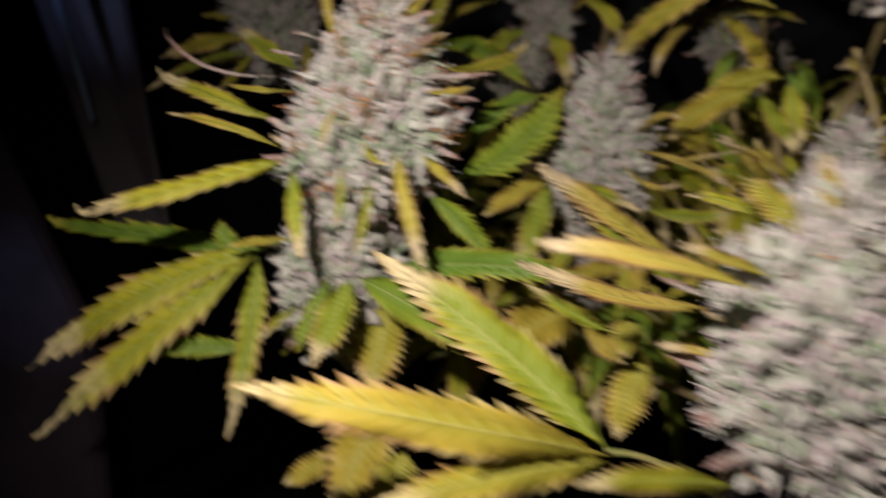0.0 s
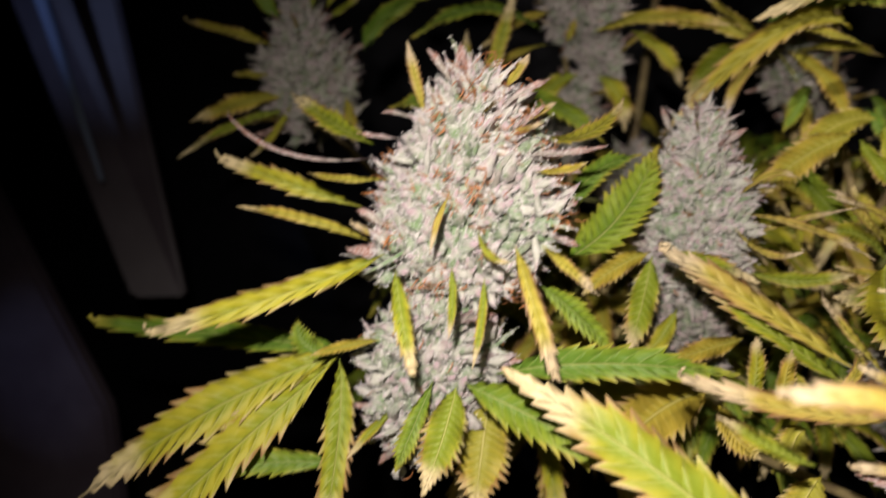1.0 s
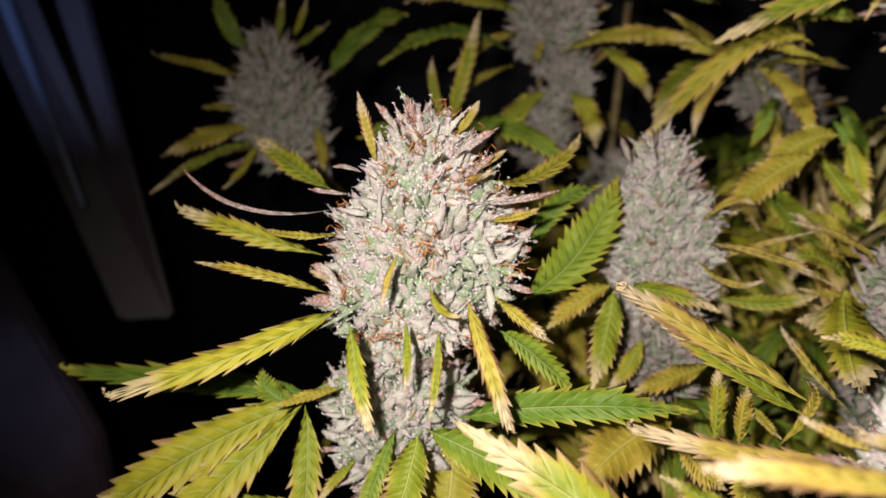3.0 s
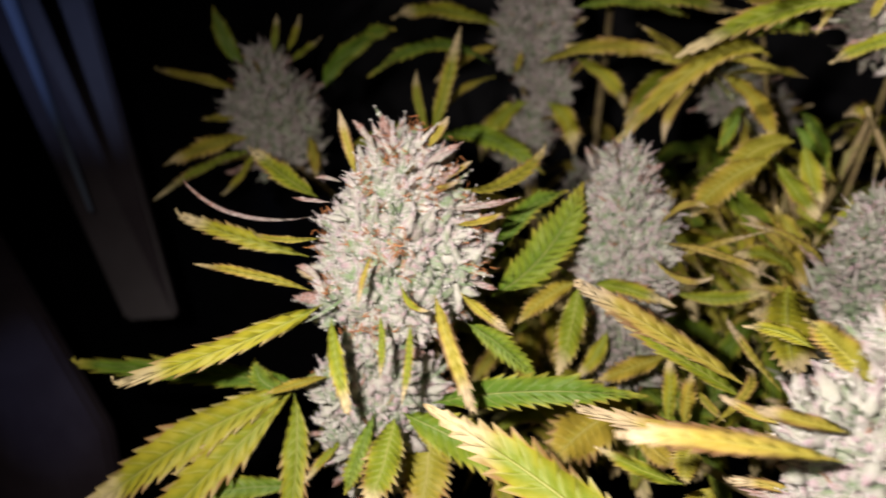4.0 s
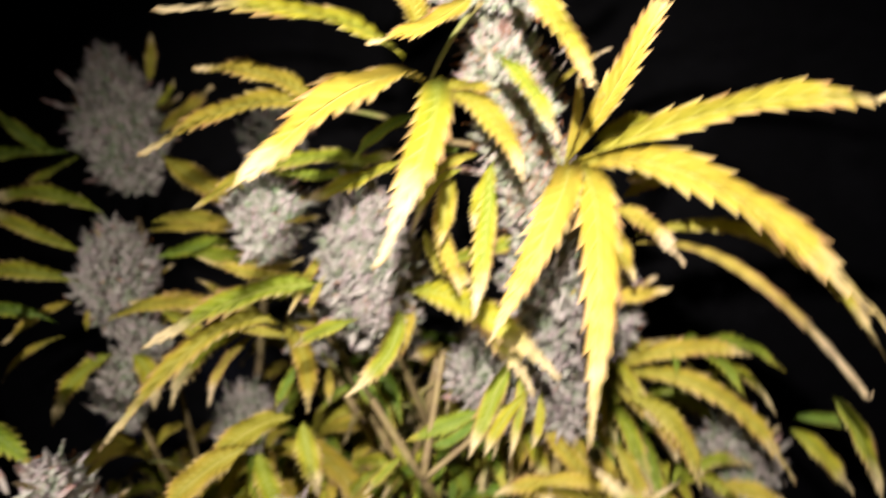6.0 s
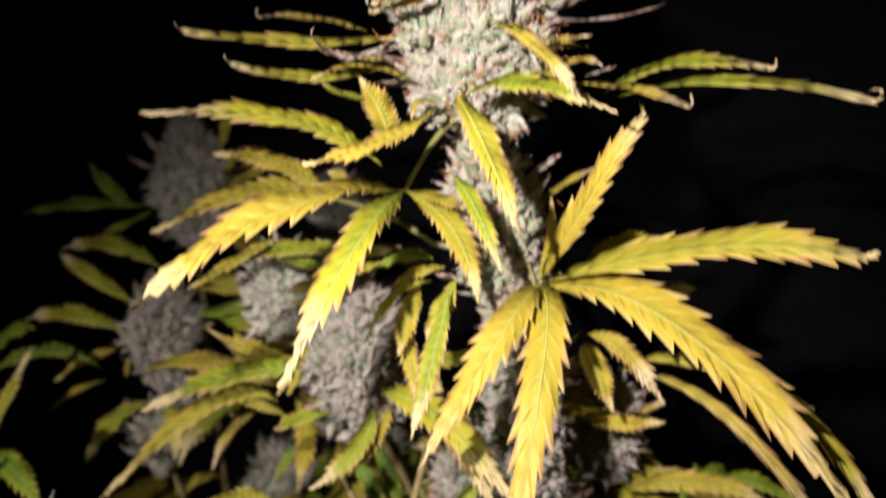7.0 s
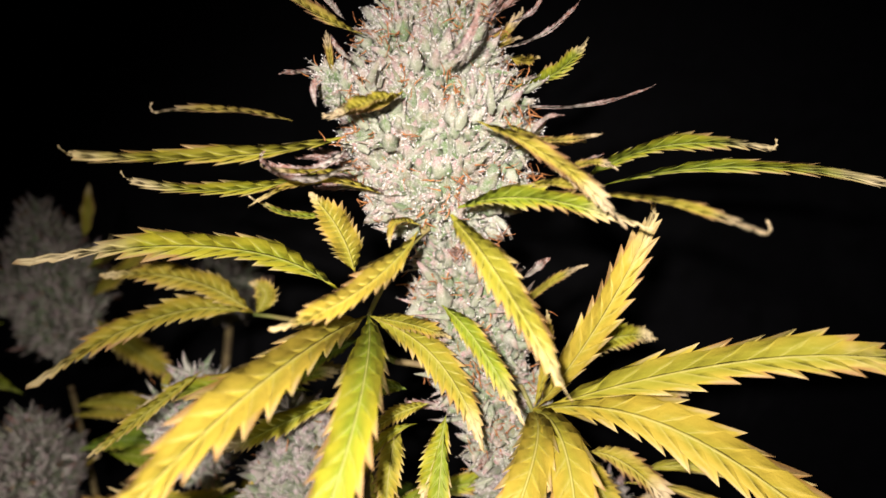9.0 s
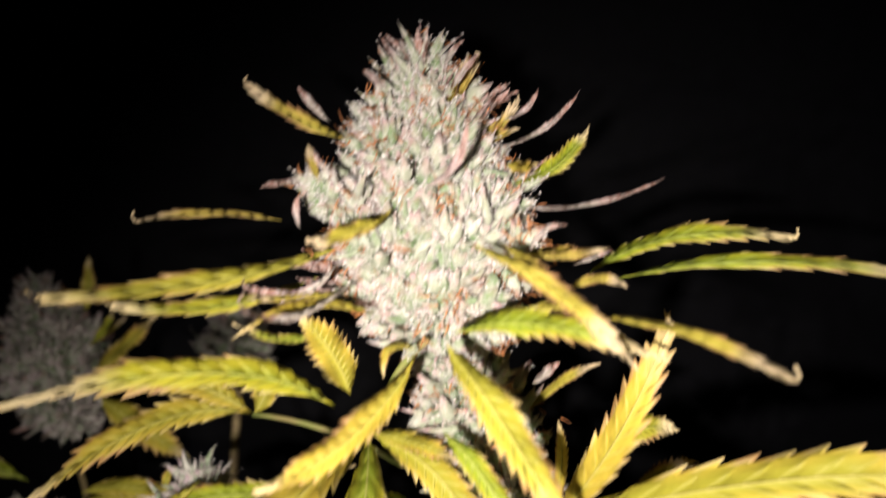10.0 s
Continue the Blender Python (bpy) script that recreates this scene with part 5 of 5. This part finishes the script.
blade(f2, (0.2845, 0.3459, 1.1414), (0.3097, 0.3323, 1.1253), (0.3235, 0.3215, 1.0943), 0.0140, "yellow", teeth=15)
blade(f2, (0.2845, 0.3459, 1.1414), (0.3014, 0.3368, 1.1384), (0.3153, 0.3276, 1.1337), 0.0082, "yellow")
f1 = stalk(e, (0.3304, 0.3624, 1.1226), (0.3440, 0.3531, 1.0994), 0.0016, 0.0009, 0.004, STEM_GREEN, "fan_leaf")
blade(f1, (0.3440, 0.3531, 1.0994), (0.3643, 0.3202, 1.1353), (0.3855, 0.3192, 1.1711), 0.0140, "yellow", curl=-60, teeth=15)
blade(f1, (0.3440, 0.3531, 1.0994), (0.4072, 0.3162, 1.1205), (0.4599, 0.3047, 1.1190), 0.0188, "yellow", curl=-50, teeth=15)
blade(f1, (0.3440, 0.3531, 1.0994), (0.4016, 0.3222, 1.0900), (0.4643, 0.2939, 1.0243), 0.0236, "yellow", teeth=15)
blade(f1, (0.3440, 0.3531, 1.0994), (0.3513, 0.3110, 1.0790), (0.3390, 0.2806, 0.9917), 0.0198, "yellow", teeth=15)
blade(f1, (0.3440, 0.3531, 1.0994), (0.3350, 0.3087, 1.0859), (0.3026, 0.3037, 1.0290), 0.0179, "yellow", teeth=15)
blade(f1, (0.3440, 0.3531, 1.0994), (0.3503, 0.3463, 1.1222), (0.3501, 0.3384, 1.1405), 0.0053, "yellow", fold=0.5)
blade(e, (0.3652, 0.3874, 1.1108), (0.3854, 0.3879, 1.1196), (0.4036, 0.3880, 1.1177), 0.0146, "lime", teeth=15)
blade(e, (0.3396, 0.3679, 1.1348), (0.3556, 0.3660, 1.1468), (0.3704, 0.3587, 1.1540), 0.0049, "dry", fold=0.5, name="sugar_leaf")
blade(e, (0.3662, 0.3665, 1.0779), (0.3827, 0.3615, 1.0715), (0.4007, 0.3560, 1.0498), 0.0121, "dry", fold=0.5)
blade(e, (0.3653, 0.3763, 1.0725), (0.3706, 0.3710, 1.0621), (0.3795, 0.3655, 1.0426), 0.0139, "yellow", teeth=15)
blade(e, (0.3111, 0.3367, 1.1048), (0.3060, 0.3312, 1.0904), (0.3001, 0.3257, 1.0758), 0.0108, "lime")
blade(e, (0.2927, 0.3464, 1.1015), (0.2888, 0.3409, 1.0864), (0.2858, 0.3354, 1.0688), 0.0117, "yellow")
blade(e, (0.2701, 0.3664, 1.1081), (0.2432, 0.3609, 1.0989), (0.2213, 0.3554, 1.0909), 0.0117, "lime")
blade(e, (0.3051, 0.3417, 1.1081), (0.2925, 0.3390, 1.1056), (0.2820, 0.3362, 1.0988), 0.0074, "yellow")
blade(e, (0.4054, 0.3873, 1.0931), (0.3953, 0.3871, 1.0890), (0.3809, 0.3870, 1.0926), 0.0090, "dry", fold=0.5)

y = thing("cannabis_branch", "yellow fan leaf in the shade of a tall spike", "plant", "flowering branches")
fy = stalk(y, (0.2899, 0.3869, 1.1166), (0.2250, 0.4071, 1.1393), 0.0016, 0.0009, 0.004, STEM_GREEN, "fan_leaf")
blade(fy, (0.2250, 0.4071, 1.1393), (0.1970, 0.4023, 1.1579), (0.1600, 0.3971, 1.1623), 0.0164, "yellow", teeth=15)
blade(fy, (0.2250, 0.4071, 1.1393), (0.1850, 0.3968, 1.1423), (0.1357, 0.3756, 1.1182), 0.0166, "yellow", teeth=15)
blade(fy, (0.2250, 0.4071, 1.1393), (0.2309, 0.4074, 1.1485), (0.2235, 0.4075, 1.1542), 0.0130, "yellow")
blade(fy, (0.2069, 0.3863, 1.1191), (0.1856, 0.3757, 1.1050), (0.1635, 0.3650, 1.0898), 0.0085, "yellow")
stalk(y, (0.3280, 0.3770, 1.1108), (0.2899, 0.3869, 1.1166), 0.0018, 0.0014, 0)
blade(n, (0.0068, 0.2469, 0.8132), (-0.0020, 0.2311, 0.7979), (-0.0090, 0.2131, 0.7745), 0.0302, "yellow", teeth=15)
blade(n, (0.0203, 0.2162, 0.8105), (0.0179, 0.2075, 0.7995), (0.0183, 0.1981, 0.7849), 0.0255, "yellow", teeth=15)
blade(n, (-0.0140, 0.2384, 0.7915), (-0.0248, 0.2304, 0.7860), (-0.0351, 0.2226, 0.7807), 0.0128, "yellow")
blade(e, (0.3356, 0.2948, 1.2028), (0.3457, 0.2871, 1.1923), (0.3536, 0.2793, 1.1803), 0.0055, "dry", fold=0.5)
blade(e, (0.3414, 0.2993, 1.1832), (0.3527, 0.2944, 1.1824), (0.3618, 0.2893, 1.1778), 0.0051, "dry", fold=0.5)
blade(e, (0.3528, 0.3044, 1.1858), (0.3623, 0.3021, 1.1888), (0.3702, 0.2996, 1.1859), 0.0042, "dry", fold=0.5)
blade(e, (0.2802, 0.3236, 1.1816), (0.2658, 0.3184, 1.1802), (0.2522, 0.3135, 1.1880), 0.0036, "lime", fold=0.5)
blade(e, (0.3082, 0.3087, 1.1736), (0.3004, 0.3062, 1.1751), (0.2982, 0.3034, 1.1673), 0.0037, "yellow", fold=0.5)
blade(e, (0.2901, 0.3141, 1.1935), (0.2761, 0.3089, 1.1931), (0.2612, 0.3038, 1.1949), 0.0032, "dry", curl=60, fold=0.5)
blade(e, (0.2960, 0.3567, 1.1107), (0.2829, 0.3566, 1.1117), (0.2692, 0.3563, 1.1061), 0.0097, "green")
blade(e, (0.2787, 0.3671, 1.1303), (0.2598, 0.3667, 1.1226), (0.2451, 0.3662, 1.1100), 0.0091, "green")
blade(rr, (0.3819, 0.3793, 1.0629), (0.4444, 0.3601, 1.0584), (0.4886, 0.3394, 0.9994), 0.0119, "yellow", fold=0.4)
blade(rr, (0.3817, 0.3789, 1.0595), (0.4274, 0.3583, 1.0460), (0.4750, 0.3379, 0.9887), 0.0076, "dry", curl=80, fold=0.5)
blade(e, (0.3099, 0.3279, 1.1017), (0.3051, 0.3196, 1.0733), (0.2981, 0.3105, 1.0390), 0.0110, "lime")
blade(e, (0.2836, 0.3556, 1.0845), (0.2868, 0.3489, 1.0689), (0.2940, 0.3412, 1.0445), 0.0090, "yellow")
blade(e, (0.3004, 0.3378, 1.1022), (0.2850, 0.3317, 1.0958), (0.2737, 0.3241, 1.0752), 0.0059, "lime", fold=0.5)
blade(g, (0.2609, 0.3796, 1.0349), (0.2558, 0.3720, 1.0134), (0.2323, 0.3641, 0.9924), 0.0132, "lime")
blade(g, (0.2714, 0.3805, 1.0401), (0.3026, 0.3748, 1.0277), (0.3269, 0.3656, 0.9864), 0.0184, "lime", teeth=15)
blade(g, (0.3266, 0.3758, 0.9875), (0.3109, 0.3689, 0.9743), (0.3006, 0.3619, 0.9589), 0.0092, "lime")
blade(g, (0.3309, 0.3757, 0.9858), (0.3296, 0.3692, 0.9732), (0.3246, 0.3627, 0.9611), 0.0060, "lime", fold=0.5)
blade(g, (0.3605, 0.4018, 1.0318), (0.3822, 0.3970, 1.0292), (0.4058, 0.3929, 1.0331), 0.0109, "yellow")
blade(g, (0.2170, 0.4166, 1.1039), (0.2437, 0.4077, 1.1085), (0.2693, 0.3989, 1.1143), 0.0123, "lime")
blade(g, (0.2275, 0.4129, 1.0688), (0.2150, 0.4059, 1.0546), (0.1991, 0.3976, 1.0288), 0.0075, "yellow", fold=0.5)
blade(h, (0.1118, 0.4893, 1.0568), (0.1413, 0.4796, 1.0544), (0.1837, 0.4694, 1.0440), 0.0148, "lime")
blade(h, (0.0690, 0.5302, 1.0708), (0.1056, 0.5213, 1.0735), (0.1443, 0.5115, 1.0681), 0.0128, "yellow")
blade(c, (0.1965, 0.4010, 0.9705), (0.1709, 0.3899, 0.9664), (0.1486, 0.3769, 0.9447), 0.0184, "yellow", teeth=15)
blade(c, (0.2011, 0.4009, 0.9687), (0.2044, 0.3942, 0.9532), (0.2102, 0.3868, 0.9304), 0.0155, "lime")
blade(n, (0.1302, 0.1875, 0.9301), (0.1224, 0.1953, 0.9329), (0.1119, 0.2019, 0.9322), 0.0065, "lime")
blade(n, (0.1759, 0.1660, 0.9310), (0.1849, 0.1731, 0.9351), (0.1956, 0.1791, 0.9345), 0.0068, "yellow")
blade(s, (0.5055, 0.4270, 0.9579), (0.5179, 0.4198, 0.9360), (0.5274, 0.4108, 0.8988), 0.0137, "lime")
blade(s, (0.4840, 0.4341, 0.9359), (0.4994, 0.4280, 0.9234), (0.5153, 0.4207, 0.8998), 0.0134, "lime")
blade(s, (0.4297, 0.4007, 0.9188), (0.4483, 0.4006, 0.9145), (0.4698, 0.3999, 0.9038), 0.0126, "yellow")
blade(s, (0.3857, 0.4347, 0.9620), (0.4136, 0.4285, 0.9453), (0.4264, 0.4194, 0.9069), 0.0154, "yellow")
blade(s, (0.3770, 0.4219, 0.9394), (0.3874, 0.4199, 0.9191), (0.3962, 0.4178, 0.8988), 0.0132, "yellow")
blade(s, (0.4950, 0.4544, 0.9350), (0.5171, 0.4497, 0.9336), (0.5385, 0.4447, 0.9289), 0.0084, "green", fold=0.5)
blade(s, (0.3245, 0.3989, 0.9245), (0.3483, 0.3997, 0.9268), (0.3730, 0.3993, 0.9185), 0.0101, "yellow")

# ---- shaded leafy branches below and behind ----
rng = random.Random(5)
for k in range(22):
    x = 0.00 + 0.40 * ((k * 0.618) % 1.0)
    y = 0.44 + 0.30 * ((k * 0.414) % 1.0)
    z = 0.78 + 0.15 * ((k * 0.732) % 1.0) - 0.10 * max(0.0, 0.5 - (y - 0.25))
    understory(NODE_WEST if x < 0.19 else NODE_EAST, (x, y, z), 4, 100 + k, 0.06, 0.088)
for k in range(5):
    understory(NODE_WEST, (0.0 + 0.055 * k, 0.37, 0.80 + 0.02 * (k % 2)), 4, 200 + k)
for k in range(9):
    understory(NODE_EAST, (0.24 + 0.021 * k, 0.45 + 0.03 * (k % 3), 0.885 + 0.035 * (k * 2 % 3)), 4, 300 + k, 0.045, 0.062)
